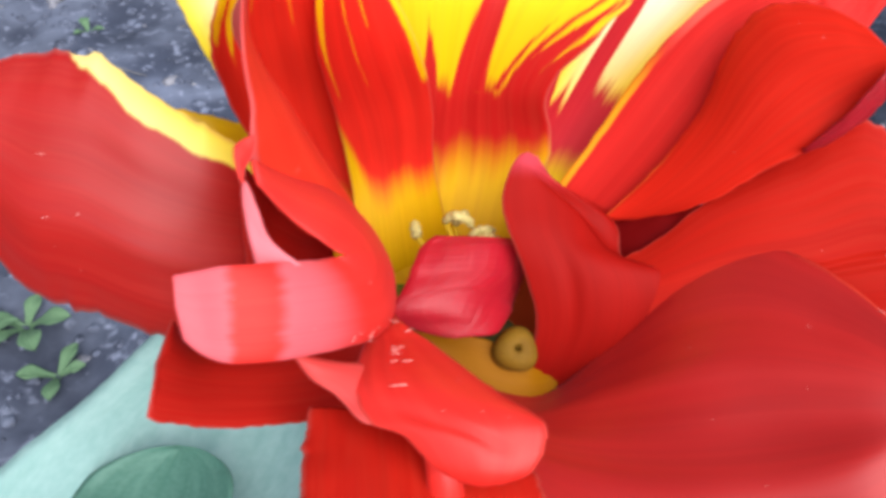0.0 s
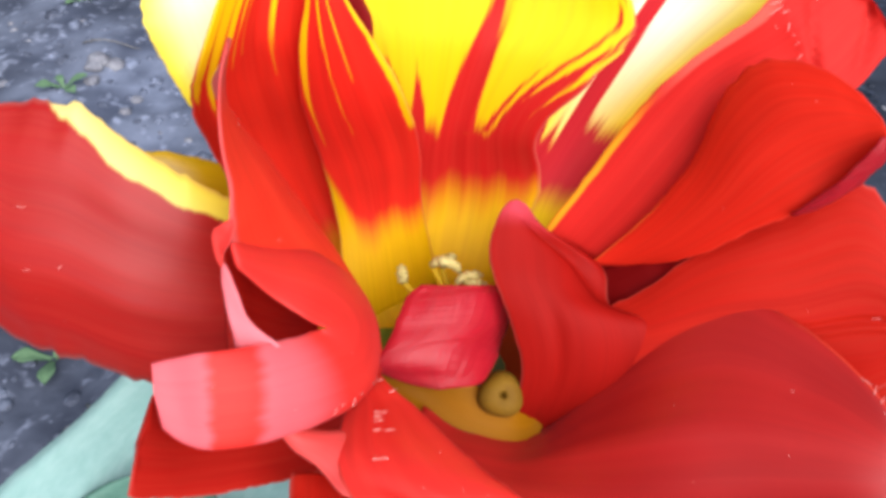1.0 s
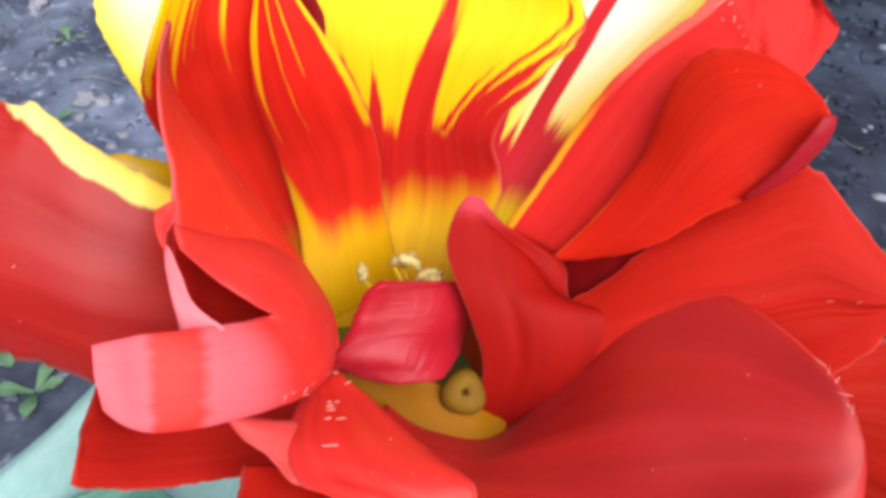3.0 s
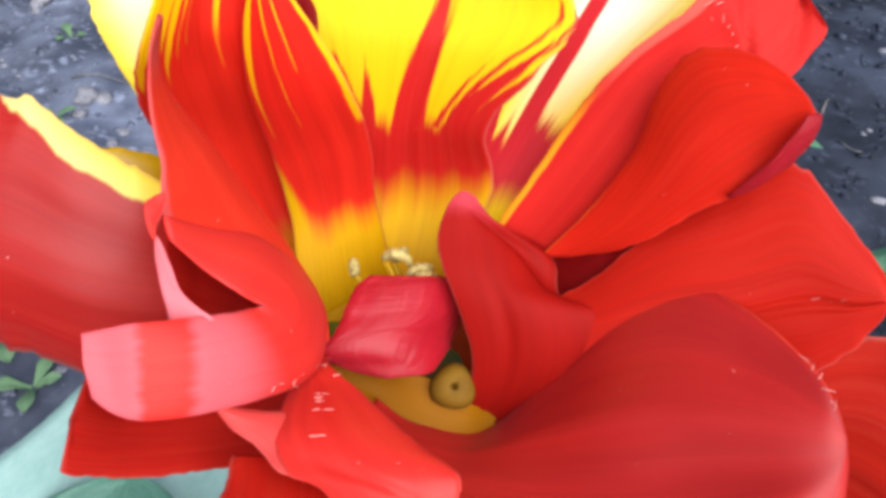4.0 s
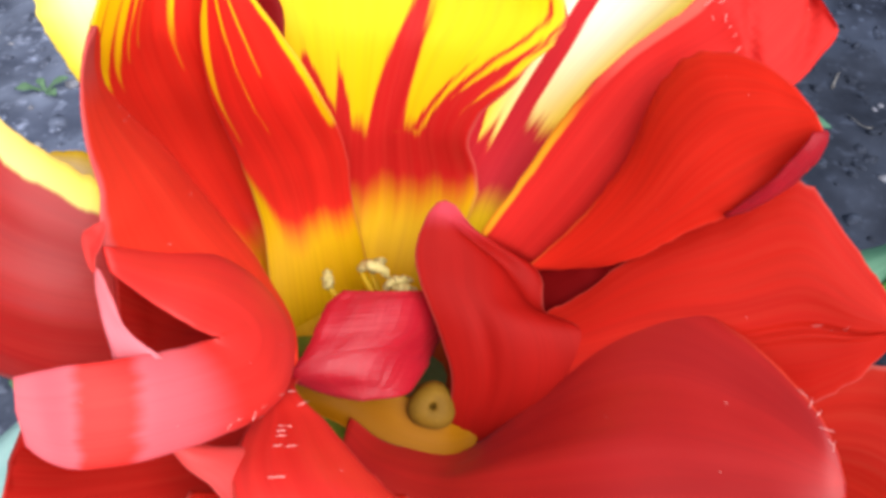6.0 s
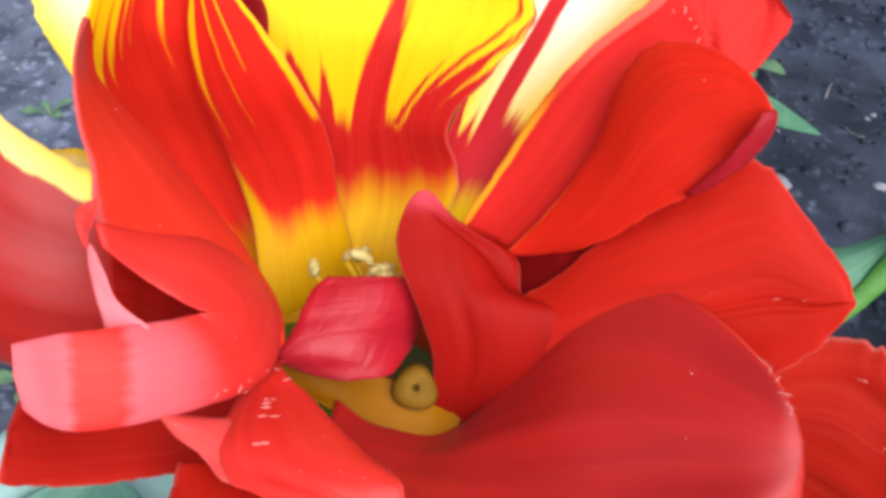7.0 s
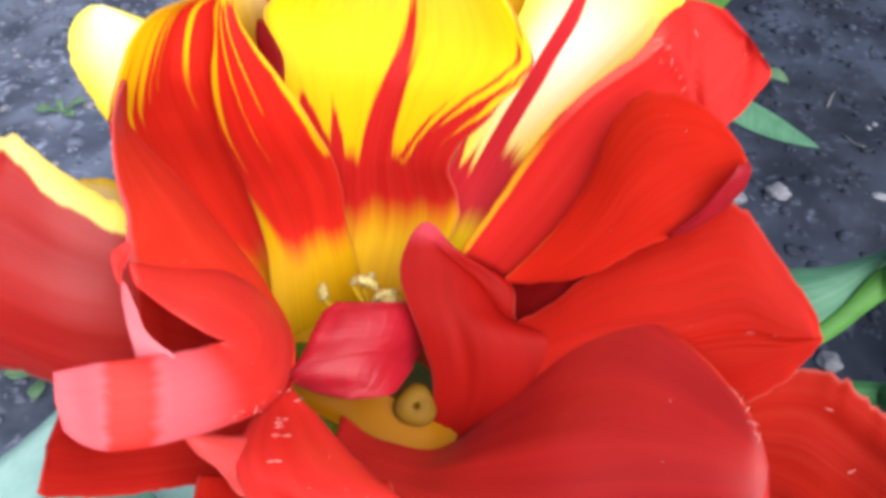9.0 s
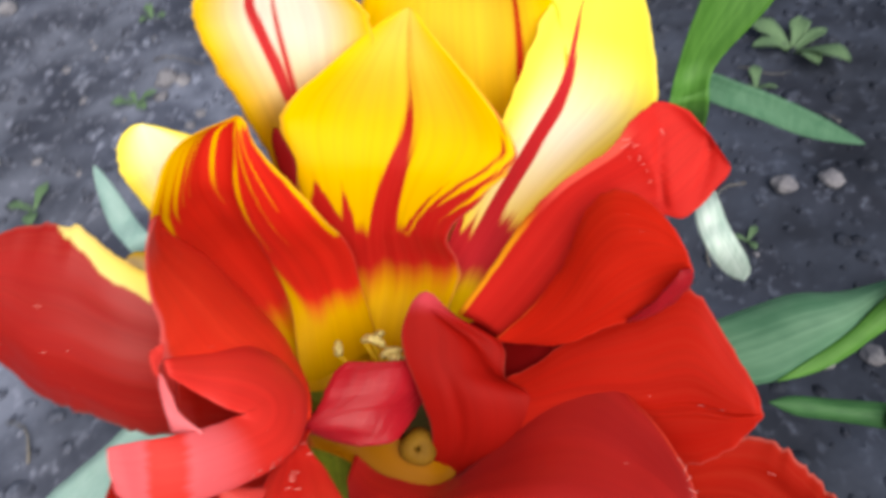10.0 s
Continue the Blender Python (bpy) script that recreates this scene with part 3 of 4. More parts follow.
cup = blade("petal", [(-3.7, 66.3, 200.0, 1.6, 59, 21, 0.0), (-6.3, 68.7, 206.6, 6.8, 65, -44, 1.5), (-11.2, 72.0, 210.5, 11.3, 79, -35, 2.5), (-14.9, 71.8, 217.9, 12.9, 86, -31, 3.0), (-17.3, 72.2, 224.7, 13.0, 97, -23, 3.0), (-18.5, 72.2, 230.4, 10.6, 105, -16, 2.0), (-18.4, 71.4, 235.9, 7.8, 107, -16, 1.0), (-17.0, 70.5, 240.7, 4.2, 102, -14, 0.3), (-15.5, 70.6, 244.3, 1.2, 98, -10, 0.0)], [cupped, back], tulip, "cupped red petal", nibble=0.05, seed=15, blunt=0.99, pleat=0.5, ruffle=0.4)
blade("petal", [(-17.0, 58.9, 227.0, 0.3, 0, 1, 0.0), (-16.4, 57.2, 224.6, 0.7, 0, 1, 0.0), (-15.5, 55.5, 222.1, 1.1, -6, -5, 0.0), (-13.7, 53.9, 219.9, 2.3, 1, 2, 0.0)], [rose, rose], tulip, "narrow pink curled margin", seed=36, rows=20, cols=8, thick=0.3, start_blunt=0.2, pleat=0.0, ruffle=0.2, blunt=1.0)
blade("petal", [(-9.7, 63.6, 211.3, 2.8, 100, 12, 0.0), (-15.7, 64.8, 211.7, 6.9, 102, 8, 0.0), (-19.8, 64.1, 215.8, 8.5, 100, 34, 0.0)], [dusky, dusky], tulip, "red petal inside the pleat, darkened for its shade", seed=63, blunt=1.0, rows=20, cols=10)
blade("petal", [(-15.8, 60.8, 230.4, 0.4, -69, -43, 0.0), (-16.4, 59.8, 229.9, 1.0, -58, -40, 0.4), (-17.2, 59.3, 229.0, 1.1, -48, -48, 0.4), (-17.1, 58.2, 226.9, 0.4, 7, -40, 0.0)], [back, back], tulip, "small pink knob on the cupped petal's margin", seed=64, rows=16, cols=8, pleat=0.0, ruffle=0.2)
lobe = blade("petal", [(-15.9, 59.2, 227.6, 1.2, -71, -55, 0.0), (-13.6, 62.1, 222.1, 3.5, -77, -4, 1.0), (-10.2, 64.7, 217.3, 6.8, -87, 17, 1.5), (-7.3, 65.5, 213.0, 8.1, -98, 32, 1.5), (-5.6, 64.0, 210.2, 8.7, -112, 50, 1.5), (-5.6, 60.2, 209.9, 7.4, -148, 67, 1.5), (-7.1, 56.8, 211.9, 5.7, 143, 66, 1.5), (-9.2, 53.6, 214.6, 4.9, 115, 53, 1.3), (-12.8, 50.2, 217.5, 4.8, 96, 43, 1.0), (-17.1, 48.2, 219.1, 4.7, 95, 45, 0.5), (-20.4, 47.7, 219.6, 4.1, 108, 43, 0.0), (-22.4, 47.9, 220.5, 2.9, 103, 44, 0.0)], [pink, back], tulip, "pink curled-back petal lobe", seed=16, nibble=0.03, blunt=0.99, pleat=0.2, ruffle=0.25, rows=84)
blade("petal", [(-5.4, 62.4, 194.8, 6.7, 93, 32, 0.0), (-14.4, 57.0, 197.9, 5.7, 100, 30, 0.0), (-23.1, 51.0, 204.3, 5.1, 108, 22, 1.0), (-26.0, 47.5, 212.0, 5.3, 79, 28, 0.0)], [dusky, back], tulip, "red petal under the pink lobe, darkened for the lobe's shade", seed=17, blunt=0.97, ruffle=0.2, nibble=0.06)
blade("petal", [(-0.5, 51.2, 198.6, 12.1, -173, 15, 0.0), (1.2, 39.7, 200.1, 13.2, -172, 14, 1.0), (1.4, 32.0, 201.3, 11.7, -175, 12, 0.0)], [warm, back], tulip, "dusky red hanging petal", seed=18, ruffle=0.15)
blade("petal", [(-13.2, 51.8, 208.4, 0.2, -120, -43, 0.0), (-10.0, 51.3, 206.6, 1.9, -139, 7, 0.6), (-6.3, 50.7, 205.3, 3.4, -127, 14, 0.8), (-3.8, 48.0, 204.9, 3.2, -133, 10, 0.6), (-2.3, 46.1, 204.7, 2.3, -151, 18, 0.0)], [blush, back], tulip, "turned-up flap of the folded petal, paler pink for its lit side", seed=71, rows=24, cols=12, pleat=0.0, ruffle=0.2, blunt=0.98)
# added strip: its brighter red stands for a lit fold of the hanging petal
blade("petal", [(2.2, 43.7, 205.4, 1.6, -177, -5, 0.0), (3.1, 40.8, 201.7, 1.9, 179, -1, 0.8), (3.2, 38.1, 196.0, 2.2, 179, -1, 0.8), (3.4, 36.0, 188.0, 1.7, 179, -1, 0.0)], [satin, back], tulip, "added bright red strip for the lit fold below the folded petal", seed=72, rows=24, cols=10, pleat=0.0, ruffle=0.3)
folded = blade("petal", [(-3.8, 72.3, 192.4, 2.0, 171, 7, 0.0), (-4.1, 62.9, 201.5, 1.6, 178, 1, 0.0), (-2.0, 57.0, 203.7, 4.2, 176, -3, 0.6), (-0.5, 52.1, 205.5, 6.4, 175, -3, 1.0), (1.3, 48.2, 206.5, 7.9, 177, -3, 1.2), (4.1, 44.6, 206.8, 8.9, 177, -6, 1.2), (6.0, 42.6, 206.3, 7.2, 174, -3, 1.2), (6.6, 40.2, 204.8, 4.9, 173, -3, 0.8), (6.7, 39.3, 203.2, 1.7, 178, 0, 0.0)], [satin, back], tulip, "folded red petal with a glossy crease", seed=19, crease=0.2, blunt=0.99, pleat=0.5, ruffle=0.3, grooves=((0.55, -0.3, 0.58, 0.78, 0.5, 0.2),))
# dark sheet put into the shaded gap between two petals
blade("petal", [(24.0, 82.8, 194.3, 7.9, 110, 24, 0.0), (28.5, 82.9, 197.3, 6.4, 100, 21, -1.0), (33.9, 81.8, 202.3, 4.0, 93, 19, -1.0), (38.6, 79.8, 206.5, 1.7, 77, 8, 0.0)], [shadowy, shadowy], tulip, "inner petal coloured dark crimson for the shade between folds", seed=37, blunt=1.0)
blade("petal", [(21.2, 65.2, 169.6, 6.7, -1, 6, 0.0), (22.7, 67.1, 182.2, 7.1, -5, 8, 0.0), (25.2, 69.5, 192.7, 8.8, -3, 0, 0.8), (24.3, 72.9, 199.4, 9.6, 0, 2, 1.2), (20.7, 76.9, 201.8, 8.8, -1, -14, 1.6), (19.8, 81.9, 203.9, 9.0, 7, -19, 2.0), (16.4, 85.1, 207.1, 4.3, 10, -30, 1.5), (15.2, 86.8, 210.1, 0.8, 0, 1, 0.0)], [inner, crimson], tulip, "small crimson inner petal", seed=20, ruffle=0.4, pleat=0.4, blunt=0.98, crease=0.3, nibble=0.02, grooves=((0.0, 0.9, 0.84, 0.58, 2.2, 0.25), (-0.55, -0.35, 0.1, 0.5, 0.5, 0.12)))
blade("petal", [(5.1, 65.2, 195.4, 2.3, -1, 2, 0.0), (4.4, 66.5, 195.6, 6.4, 6, -14, 1.6), (4.3, 68.5, 196.1, 9.1, 15, -17, 3.4), (5.5, 71.4, 195.9, 10.1, 24, -26, 4.6), (6.9, 74.7, 196.1, 10.9, 29, -29, 5.2), (7.8, 77.5, 197.1, 11.0, 30, -29, 5.2), (8.4, 79.7, 198.0, 10.4, 30, -28, 5.0), (9.1, 81.2, 198.5, 9.5, 33, -30, 4.4)], [crimson, crimson], tulip, "curled glossy crimson inner petal", seed=21, blunt=1.0, nibble=0.03, pleat=0.2, ruffle=0.2, start_blunt=0.1)
blade("petal", [(-4.9, 67.8, 192.9, 1.7, -68, -43, 0.0), (2.0, 68.2, 188.7, 2.5, -86, -36, -1.0), (10.1, 65.9, 186.5, 5.0, -88, -32, -1.0), (15.6, 65.2, 185.0, 3.2, -86, -28, -1.0), (18.7, 66.5, 183.6, 1.9, -72, -28, -0.5), (21.0, 69.0, 183.2, 0.8, -50, -24, 0.0)], [ochre], tulip, "curled ochre inner petal", seed=22)

stem_green = leaf_material("stem_green", (0.10, 0.20, 0.06), (0.16, 0.28, 0.10))
bm = bmesh.new()
tube(bm, [(14, 90, -5), (13, 88, 60), (12, 84, 130), (12, 82, 176)], [4.5, 4.2, 3.8, 4.5], 14)
finish("stem", bm, [stem_green], tulip, "smooth green stem")

bm = bmesh.new()
rings = []
for k in range(9):
    a = k / 8 * math.radians(95)
    rings.append([bm.verts.new((Vector((12.5, 82.0, 170.5)) + Vector((17.5 * math.sin(a) * math.cos(t), 13 * math.sin(a) * math.sin(t), 16 * (1 - math.cos(a))))) * MM)
                  for t in (2 * math.pi * i / 24 for i in range(24))])
for r, q in zip(rings, rings[1:]):
    for i in range(24):
        bm.faces.new((r[i], r[(i + 1) % 24], q[(i + 1) % 24], q[i])).smooth = True
bmesh.ops.remove_doubles(bm, verts=bm.verts[:], dist=1e-6)
finish("receptacle", bm, [ochre], tulip, "ochre yellow cup at the foot of the petals")

blade("petal", [(-3.6, 76.0, 194.3, 6.0, -168, 11, 0.0), (-1.9, 69.5, 186.5, 5.6, -172, 8, 0.5), (-1.2, 66.7, 182.9, 3.9, -177, 4, 1.0), (0.3, 61.9, 176.6, 4.0, 180, -1, 1.0), (2.6, 57.2, 171.8, 3.8, 180, -1, 0.0)], [leaf_material("petal_olive_green", (0.08, 0.12, 0.006), (0.17, 0.19, 0.012), 0.6, 0.1)], tulip, "narrow olive green petal edge", seed=44, rows=20, cols=8)
glaucous = leaf_material("leaf_glaucous", (0.24, 0.42, 0.38), (0.34, 0.52, 0.48), 0.4, 0.4)
hollow = leaf_material("leaf_shaded_trough", (0.06, 0.16, 0.115), (0.10, 0.22, 0.165), 0.5)
fresh = leaf_material("leaf_fresh", (0.05, 0.17, 0.025), (0.09, 0.25, 0.045), 0.5)
teal = leaf_material("leaf_teal", (0.05, 0.15, 0.085), (0.10, 0.23, 0.14), 0.5)
silvery = leaf_material("leaf_silvery", (0.30, 0.46, 0.40), (0.62, 0.74, 0.70), 0.35, 0.5)
green = leaf_material("leaf_green", (0.025, 0.10, 0.035), (0.06, 0.18, 0.06), 0.55)
blade("leaf", [(-30.9, 89.6, 155.7, 21.1, 151, 12, -6.0), (-38.1, 72.2, 156.3, 23.6, 155, 4, -9.0), (-45.2, 55.2, 160.0, 25.6, 160, 1, -10.0), (-52.3, 43.8, 161.5, 19.6, 163, 0, -5.0)], [glaucous], tulip, "broad waxy blue-green leaf", seed=40, nibble=0.01, ruffle=1.0, thick=1.0)
# extra blade: its darker green is the shade in the leaf's trough
blade("leaf", [(-41.9, 72.7, 156.7, 11.1, 174, -10, -2.0), (-43.9, 63.2, 156.5, 14.3, 174, -11, -4.0), (-44.8, 51.9, 156.6, 15.3, 176, -8, -4.0)], [hollow], tulip, "added darker blade for the shaded hollow of the broad leaf", seed=41, nibble=0.01, ruffle=0.6, thick=1.0, start_blunt=0.4)


def leafy(name, label, leaves, materials):
    thing = new(name)
    tagged(thing, label, "plant")
    for k, row in enumerate(leaves):
        blade("leaf", row, [materials[k % len(materials)]], thing, seed=50 + k, nibble=0.01, ruffle=0.8, thick=0.8, rows=28, cols=10)
    return thing


leafy("tulip_plant", "young tulip plant with broad glossy green leaves", [[(294.3, 233.3, -2.0, 13.4, 76, 0, 2.0), (145.7, 141.1, 153.7, 3.8, 89, 46, 1.0), (129.6, 138.1, 150.9, 2.5, 92, 34, 1.0), (117.9, 133.5, 145.5, 5.7, 103, 30, 3.0), (107.0, 131.0, 141.5, 9.3, 103, 33, 4.0), (97.5, 128.5, 137.4, 10.2, 106, 31, 3.0), (86.3, 127.0, 133.0, 9.1, 125, 28, 2.0), (75.8, 126.1, 130.5, 6.5, 126, 27, 0.0)], [(285.0, 215.0, -2.0, 8.9, 80, 0, 1.0), (143.4, 136.0, 153.6, 4.5, 84, 39, 1.0), (127.7, 132.1, 149.2, 4.6, 82, 39, 1.5), (117.6, 126.1, 141.9, 3.3, 86, 41, 1.0), (108.3, 122.0, 136.5, 1.8, 122, 42, 0.5), (100.6, 119.6, 133.1, 0.7, 125, 41, 0.0)], [(281.9, 205.1, -2.0, 8.9, 80, 0, 1.0), (145.3, 113.5, 124.6, 3.7, 83, 38, 1.0), (128.4, 114.3, 126.5, 3.4, 83, 37, 2.0), (116.3, 115.2, 126.8, 3.0, 101, 36, 2.0), (106.5, 116.1, 126.9, 2.6, 93, 35, 1.0), (99.3, 116.7, 127.3, 0.8, 105, 45, 0.0)], [(127.5, 350.3, -2.0, 5.8, 26, 0, 0.0), (91.8, 196.0, 131.1, 4.0, 19, 11, -1.0), (89.6, 163.9, 143.1, 4.5, 20, 12, -1.0), (100.9, 158.4, 127.2, 4.9, 15, 7, 0.0)]], [teal, fresh, green, silvery])
leafy("tulip_plant", "upright green tulip leaves growing from the soil", [[(127.3, 335.9, -2.0, 7.2, 20, -0, -1.0), (89.5, 217.0, 139.6, 7.0, 16, 8, -2.0), (88.4, 218.2, 160.8, 6.4, 10, 3, -3.0), (97.1, 222.3, 183.5, 11.1, 4, -3, -3.0), (103.7, 229.7, 199.2, 10.1, -3, -9, -2.0), (109.1, 242.5, 209.8, 4.5, -13, -17, 0.0)], [(128.4, 370.5, -2.0, 4.5, 36, 0, 0.0), (95.1, 250.6, 128.5, 4.8, 59, 35, 1.0), (116.6, 250.0, 125.6, 5.3, 61, 36, 2.0), (148.4, 256.3, 107.6, 5.1, 59, 35, 1.0), (181.8, 269.6, 85.7, 1.5, 79, 40, 0.0)]], [fresh, teal])
leafy("grass_tuft", "thin blue-green leaf standing in the soil", [[(-160.3, 248.5, -2.0, 4.5, 27, 0, 0.0), (-104.2, 184.8, 102.4, 4.5, 19, 11, 0.0), (-110.1, 189.1, 116.8, 4.6, 24, 15, 1.0), (-120.6, 203.3, 130.4, 2.1, 42, 27, 0.0)]], [glaucous])


# ---- stamens and pistil in the flower's heart ----
pollen = speckled("pollen", [(0.34, 0.27, 0.08), (0.50, 0.42, 0.16), (0.60, 0.52, 0.26)], 900, 0.8, 0.3)
filament = speckled("filament", [(0.42, 0.25, 0.003), (0.47, 0.29, 0.004), (0.44, 0.28, 0.006)], 400, 0.6, 0.1)


def stamen(foot, start, end, arch, seed):
    """A pale thread with a lumpy, arched anther on its top; mm."""
    bm = bmesh.new()
    foot, start, end = Vector(foot), Vector(start), Vector(end)
    tube(bm, [foot, foot.lerp(start, 0.5) + Vector((0.3, 0.2, 0)), start], [0.7, 0.6, 0.4], 8)
    thread = finish("filament", bm, [filament], tulip, "pale yellow filament")
    bm = bmesh.new()
    pts, rad = [], []
    for k in range(19):
        f = k / 18
        pts.append(start.lerp(end, f) + Vector((0, 0, arch * math.sin(f * math.pi))) + 0.35 * Vector((noise.noise((f * 6, seed, 0)), noise.noise((f * 6, seed, 4)), noise.noise((f * 6, seed, 8)))))
        rad.append(0.25 + 0.6 * math.sin(math.pi * min(1, f + 0.06)) ** 0.5 * (0.9 + 0.6 * noise.noise((f * 8, seed, 2))))
    tube(bm, pts, rad, 10)
    finish("anther", bm, [pollen], thread, "crumpled cream anther")


HEART = Vector((11.0, 78.0, 182.0))
stamen(HEART, (-0.3, 80.3, 199.4), (-0.8, 82.7, 200.7), 0.0, 1)
stamen(HEART, (3.6, 83.3, 200.3), (8.0, 81.8, 199.9), 1.6, 2)
stamen(HEART, (7.1, 80.3, 199.5), (11.0, 81.6, 199.7), 0.8, 3)
stamen(HEART, (8.5, 79.7, 200.0), (11.6, 80.1, 199.3), 0.3, 4)
stamen(HEART, (5.0, 83.9, 198.8), (7.1, 85.2, 200.1), 0.4, 5)


def pistil(tip, axis, radius):
    """A rounded knob with a dimpled end on a tapering body; mm."""
    bm = bmesh.new()
    x = axis.cross(Vector((0, 0, 1))).normalized()
    y = axis.cross(x)
    profile = [(0.04, -0.5), (0.10, -0.3), (0.15, -0.06), (0.22, -0.01), (0.36, 0.0), (0.52, -0.03), (0.66, -0.09), (0.78, -0.18), (0.87, -0.29), (0.94, -0.42), (1.0, -0.8), (0.96, -1.4), (0.8, -2.4), (0.6, -3.4)]
    rings = []
    for r, h in profile:
        rings.append([bm.verts.new((tip + axis * (h * radius) + (x * math.cos(a) + y * math.sin(a)) * (r * radius * (1 + 0.07 * math.cos(3 * a + h)))) * MM) for a in (2 * math.pi * i / 28 for i in range(28))])
    for r, q in zip(rings, rings[1:]):
        for i in range(28):
            bm.faces.new((r[i], r[(i + 1) % 28], q[(i + 1) % 28], q[i])).smooth = True
    for r in (rings[0][::-1], rings[-1]):
        bm.faces.new(r)
    bmesh.ops.recalc_face_normals(bm, faces=bm.faces[:])
    finish("pistil", bm, [PISTIL], tulip, "rounded dull ochre pistil with a dark dimple")


PISTIL = speckled("pistil_ochre", [(0.125, 0.060, 0.002), (0.16, 0.079, 0.003), (0.18, 0.09, 0.004)], 300, 0.75, 0.1)
pistil(Vector((14.0, 67.6, 190.4)), Vector((0.05, -0.55, 0.83)).normalized(), 3.3)


# ---- soil crumbs, pale stones and litter ----
def lump(rng, size, flat=0.7, fine=False):
    """Points and faces of one small uneven stone."""
    if fine:
        bm = bmesh.new()
        bmesh.ops.create_icosphere(bm, subdivisions=3, radius=1)
        off = rng.uniform(0, 50)
        pts = [tuple(v.co * (1 + 0.35 * noise.noise(v.co * 1.3 + Vector((off, 0, 0))) + 0.12 * noise.noise(v.co * 4 + Vector((off, 0, 0)))) * size) for v in bm.verts]
        tri = [tuple(v.index for v in f.verts) for f in bm.faces]
        bm.free()
        return [(x, y, z * flat) for x, y, z in pts], tri
    t = (1 + 5 ** 0.5) / 2
    pts = [(-1, t, 0), (1, t, 0), (-1, -t, 0), (1, -t, 0), (0, -1, t), (0, 1, t), (0, -1, -t), (0, 1, -t), (t, 0, -1), (t, 0, 1), (-t, 0, -1), (-t, 0, 1)]
    tri = [(0, 11, 5), (0, 5, 1), (0, 1, 7), (0, 7, 10), (0, 10, 11), (1, 5, 9), (5, 11, 4), (11, 10, 2), (10, 7, 6), (7, 1, 8),
           (3, 9, 4), (3, 4, 2), (3, 2, 6), (3, 6, 8), (3, 8, 9), (4, 9, 5), (2, 4, 11), (6, 2, 10), (8, 6, 7), (9, 8, 1)]
    sx, sy, sz = size * rng.uniform(0.7, 1.3), size * rng.uniform(0.7, 1.3), size * flat * rng.uniform(0.6, 1.1)
    a = rng.uniform(0, 6.28)
    out = []
    for x, y, z in pts:
        k = rng.uniform(0.75, 1.2) / 1.9
        x, y, z = x * sx * k, y * sy * k, z * sz * k
        out.append((x * math.cos(a) - y * math.sin(a), x * math.sin(a) + y * math.cos(a), z))
    return out, tri


def height(x, y):
    return 0.010 * noise.noise((x * 7, y * 7, 0)) + 0.007 * noise.noise((x * 22, y * 22, 3)) + 0.003 * noise.noise((x * 60, y * 60, 5))


def crumbs(name, label, count, sizes, material, seed):
    rng = random.Random(seed)
    verts, faces = [], []
    for _ in range(count):
        x, y = rng.uniform(-0.5, 0.75), rng.uniform(-0.02, 1.1)
        s = rng.uniform(*sizes) * rng.uniform(0.4, 1.0)
        pts, tri = lump(rng, s)
        z = height(x, y) - 0.1 * s
        faces += [tuple(i + len(verts) for i in t) for t in tri]
        verts += [(x + p[0], y + p[1], z + p[2]) for p in pts]
    mesh = bpy.data.meshes.new(name)
    mesh.from_pydata(verts, [], faces)
    mesh.polygons.foreach_set("use_smooth", [True] * len(faces))
    mesh.materials.append(material)
    return tagged(new(name, mesh), label, "soil", kind="stuff")


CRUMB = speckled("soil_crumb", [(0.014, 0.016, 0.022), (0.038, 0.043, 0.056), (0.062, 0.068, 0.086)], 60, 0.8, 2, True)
PALE = speckled("pale_stone", [(0.13, 0.13, 0.15), (0.22, 0.22, 0.24), (0.30, 0.30, 0.32)], 120, 0.8, 0.6)
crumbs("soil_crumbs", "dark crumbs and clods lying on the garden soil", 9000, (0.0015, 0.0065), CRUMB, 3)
crumbs("grit", "pale bits of grit scattered over the dark soil", 420, (0.0015, 0.008), PALE, 5)


def pale_stone(x, y, size, seed):
    rng = random.Random(seed)
    pts, tri = lump(rng, size * 0.7, 0.6, True)
    mesh = bpy.data.meshes.new("stone")
    mesh.from_pydata(pts, [], tri)
    mesh.polygons.foreach_set("use_smooth", [True] * len(tri))
    mesh.materials.append(PALE)
    ob = new("stone", mesh)
    ob.location = (x * MM, y * MM, height(x * MM, y * MM) + size * 0.25)
    tagged(ob, "small pale grey stone lying on the dark soil", "stone", "pale stones on the soil")


for k, ((x, y), size) in enumerate((((-365.1, 522.0), 0.011), ((-201.8, 406.3), 0.007), ((181.5, 325.6), 0.009), ((208.8, 330.6), 0.008), ((177.1, 218.0), 0.010),
                                    ((-204.8, 420.7), 0.008), ((-285.1, 559.3), 0.008), ((208.3, 331.5), 0.009), ((-203.2, 426.6), 0.009), ((-282.9, 563.4), 0.010),
                                    ((-197.9, 190.8), 0.006), ((201.2, 219.5), 0.008))):
    pale_stone(x, y, size, 100 + k)


# ---- weeds and dry fibres ----
weed_green = leaf_material("weed_green", (0.08, 0.16, 0.08), (0.15, 0.25, 0.13), 0.6)


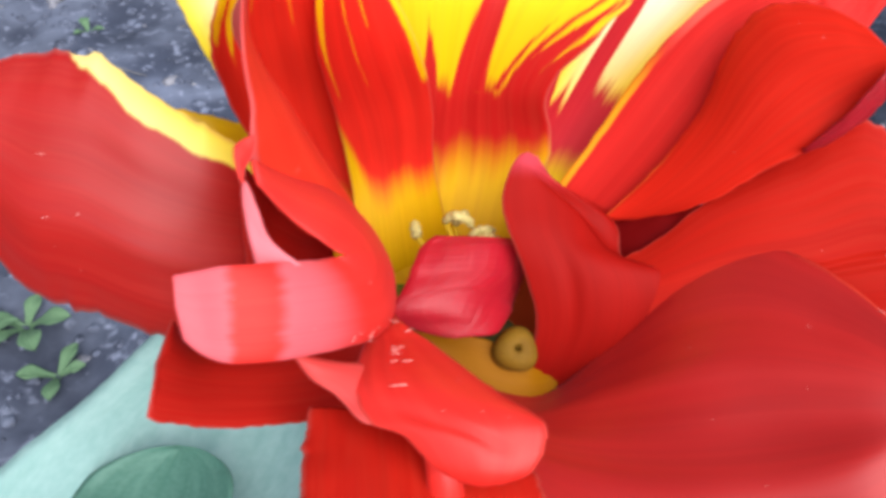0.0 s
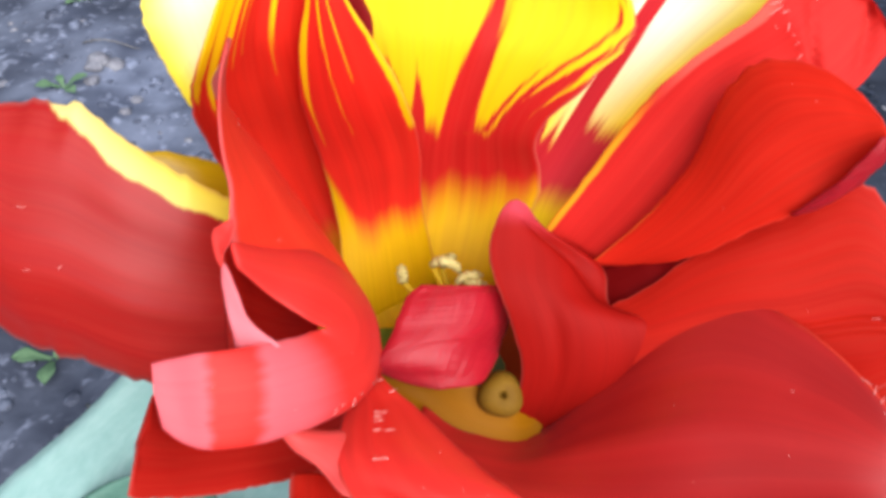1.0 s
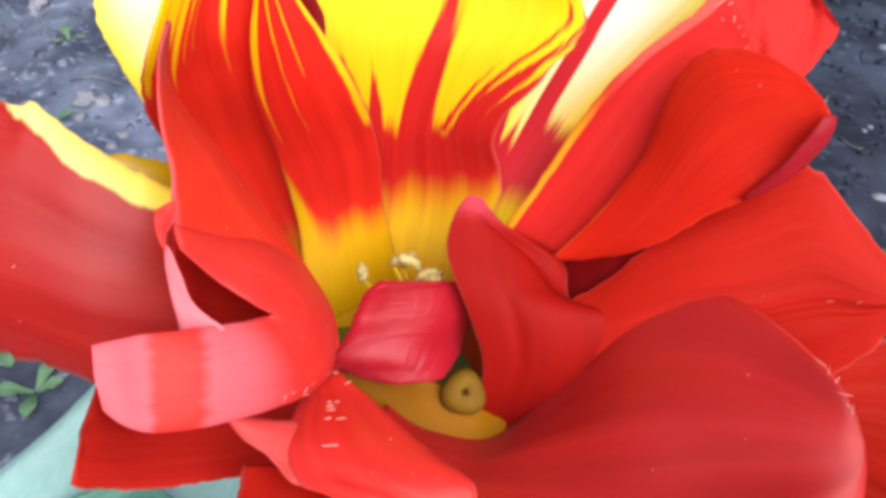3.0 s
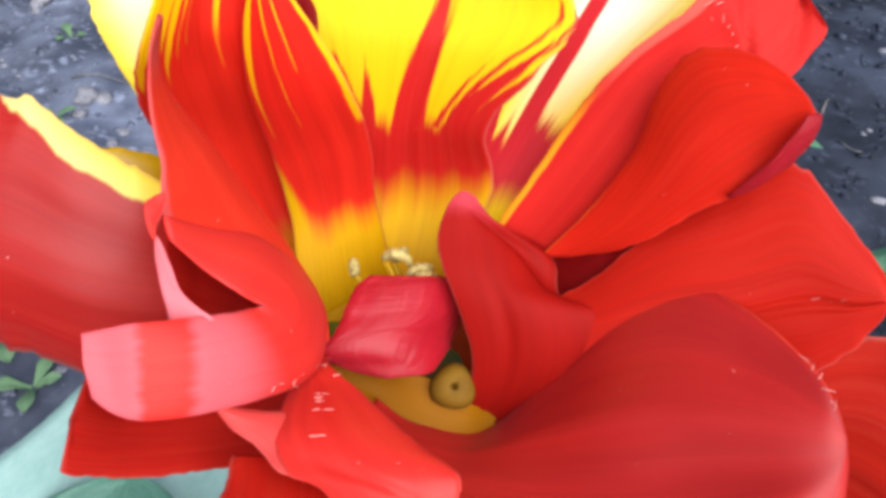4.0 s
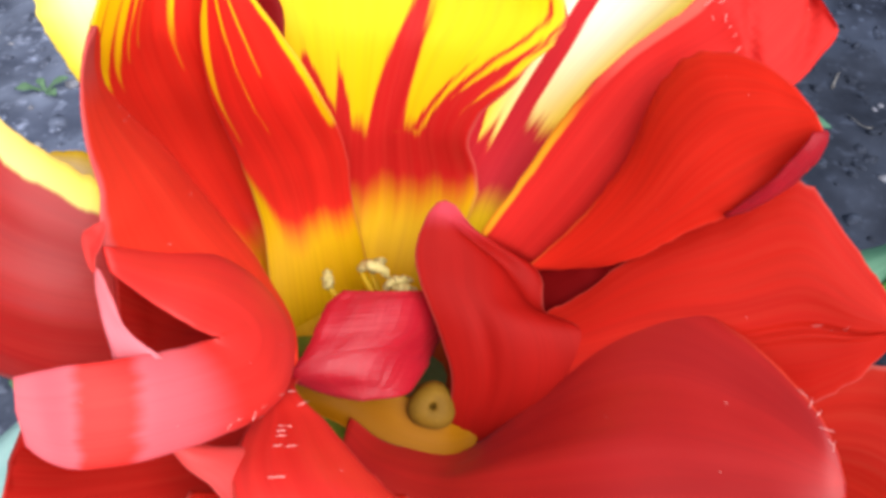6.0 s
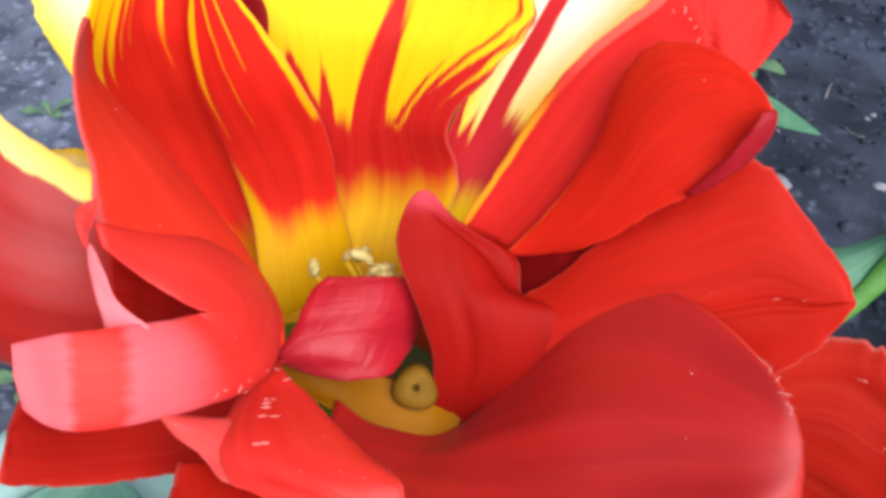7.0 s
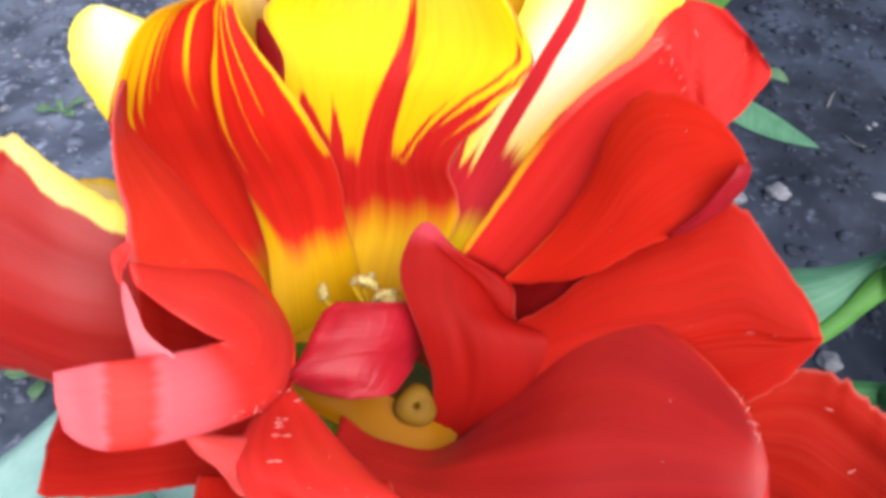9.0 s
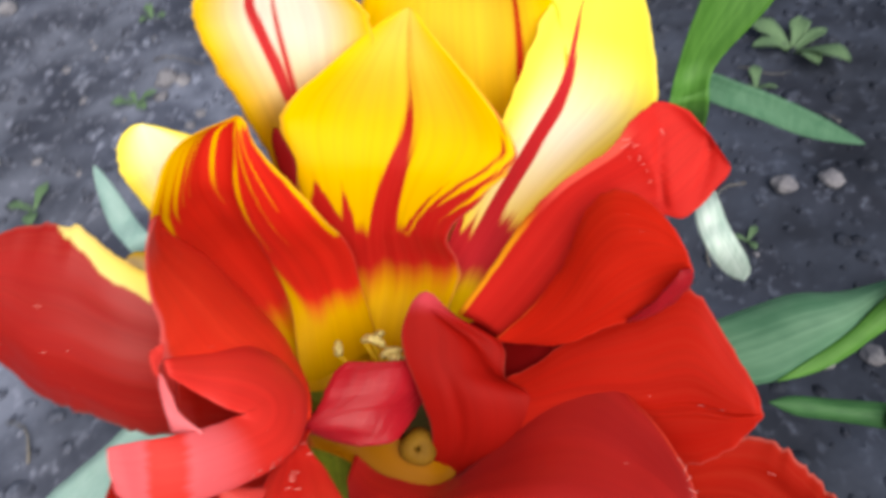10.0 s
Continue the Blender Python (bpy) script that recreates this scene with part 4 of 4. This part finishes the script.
def weed(x, y, size, leaves, seed):
    """A low seedling: small oval leaves round one foot; place and size in mm."""
    rng = random.Random(seed)
    thing = new("weed")
    tagged(thing, "small pale green weed seedling in the soil", "weed", "weed seedlings")
    z = height(x * MM, y * MM) / MM
    turn = rng.uniform(0, 360)
    for k in range(leaves):
        a = radians(turn + k * 360 / leaves + rng.uniform(-20, 20))
        d = size * rng.uniform(0.7, 1.1)
        rows = []
        for f, w, up in ((0.0, 0.06, -0.03), (0.35, 0.14, 0.22), (0.65, 0.24, 0.34), (1.0, 0.12, 0.30)):
            rows.append((x + d * f * math.cos(a), y + d * f * math.sin(a), z + d * up, d * w, math.degrees(a) - 90, rng.uniform(-12, 12), -0.04 * d))
        blade("leaf", rows, [weed_green], thing, seed=seed + k, nibble=0.03, ruffle=0.4, thick=0.4, rows=14, cols=8, pleat=0.0, blunt=0.6)


for k, ((x, y), size, leaves) in enumerate((((-183.5, 233.5), 22, 5), ((-162.1, 209.3), 16, 4), ((-249.0, 304.9), 18, 3), ((221.2, 467.9), 36, 6), ((189.0, 427.0), 16, 3),
                                            ((-215.4, 397.1), 15, 4), ((-239.8, 503.0), 14, 3), ((-197.8, 225.5), 18, 4), ((155.8, 286.8), 10, 3))):
    weed(x, y, size, leaves, 200 + 7 * k)


def fibres(name, label, count, material, seed):
    rng = random.Random(seed)
    bm = bmesh.new()
    for _ in range(count):
        x, y, a = rng.uniform(-250, 520), rng.uniform(30, 700), rng.uniform(0, 6.28)
        size, bend = rng.uniform(8, 38), rng.uniform(-0.6, 0.6)
        pts = []
        for k in range(6):
            pts.append((x, y, height(x * MM, y * MM) / MM + 1.2 + 1.5 * math.sin(k * 0.6)))
            x, y, a = x + size / 5 * math.cos(a), y + size / 5 * math.sin(a), a + bend * rng.uniform(0.3, 1.0)
        w = rng.uniform(0.25, 0.9)
        tube(bm, pts, [w * (1 - 0.12 * k) for k in range(6)], 5)
    return tagged(finish(name, bm, [material]), label, "debris", kind="stuff")


STRAW = speckled("dry_straw", [(0.12, 0.11, 0.10), (0.20, 0.19, 0.17), (0.27, 0.26, 0.24)], 300, 0.8, 0.3)
fibres("dry_fibres", "pale dry roots and straw bits on the soil", 55, STRAW, 12)

# ---- bright flecks on the petals: dust, torn fibres, and pale scales for crease glints ----
FLECK = speckled("pale_fleck", [(0.75, 0.35, 0.30), (0.80, 0.50, 0.45), (0.85, 0.66, 0.62)], 500, 0.4, 0.1)


def fleck(petal, across, along, length, turn, seed):
    """A tiny pale scale on the petal's face; place from 0 to 1 across and along, length in mm."""
    grid = SURFACE[petal.name]
    j, i = int(along * (len(grid) - 1)), int(across * (len(grid[0]) - 1))
    (p, n), (q, _) = grid[j][i], grid[j][min(i + 1, len(grid[0]) - 1)]
    x = (q - p).normalized()
    y = n.cross(x)
    x, y = x * math.cos(turn) + y * math.sin(turn), y * math.cos(turn) - x * math.sin(turn)
    pts, tri = lump(random.Random(seed), 1.0, 0.5)
    mesh = bpy.data.meshes.new("fleck")
    mesh.from_pydata([(p + n * (0.25 + 0.12 * c) + x * (length * 0.6 * a) + y * (0.045 * e)) * MM for a, e, c in pts], [], tri)
    mesh.polygons.foreach_set("use_smooth", [True] * len(tri))
    mesh.materials.append(FLECK)
    ob = new("fleck", mesh)
    ob.parent = tulip
    ob.matrix_parent_inverse = tulip.matrix_basis.inverted()


rng = random.Random(8)
for petal, spots in ((folded, [(0.62, 0.27), (0.58, 0.30), (0.64, 0.31), (0.60, 0.37), (0.70, 0.38), (0.56, 0.37), (0.74, 0.50), (0.70, 0.51), (0.67, 0.50), (0.96, 0.17), (0.98, 0.20), (0.95, 0.22), (0.97, 0.24), (0.95, 0.27), (0.93, 0.19), (0.2, 0.15), (0.08, 0.18)]),
                     (long_fold, [(0.62, 0.62), (0.63, 0.66), (0.6, 0.7)]),
                     (creased, [(0.08, 0.66), (0.12, 0.65), (0.2, 0.66), (0.26, 0.64), (0.34, 0.66), (0.42, 0.64), (0.5, 0.66), (0.56, 0.64), (0.3, 0.82), (0.7, 0.9)]),
                     (drooping, [(0.45, 0.5), (0.62, 0.62), (0.38, 0.6)]),
                     (frayed, [(0.4, 0.5), (0.5, 0.62), (0.45, 0.7), (0.2, 0.35)]),
                     (lobe, [(0.10, 0.50), (0.14, 0.53), (0.08, 0.56), (0.12, 0.59), (0.06, 0.62)]),
                     (broad, [(0.35, 0.72), (0.03, 0.86), (0.04, 0.89), (0.03, 0.91), (0.05, 0.93), (0.08, 0.95), (0.04, 0.96)])):
    for across, along in spots:
        across, along = across + rng.gauss(0, 0.015), along + rng.gauss(0, 0.01)
        fleck(petal, min(across, 0.99), along, rng.uniform(0.5, 2.0), rng.gauss(0.1, 0.2) if petal is folded else rng.gauss(1.6, 0.6), rng.randrange(999))

for petal, count in ((cup, 5), (lobe, 4), (bright, 3), (broad, 4), (long_fold, 3), (drooping, 3), (folded, 4)):
    for _ in range(count):
        fleck(petal, rng.uniform(0.2, 0.85), rng.uniform(0.3, 0.85), rng.uniform(0.06, 0.2), rng.uniform(0, 3), rng.randrange(999))
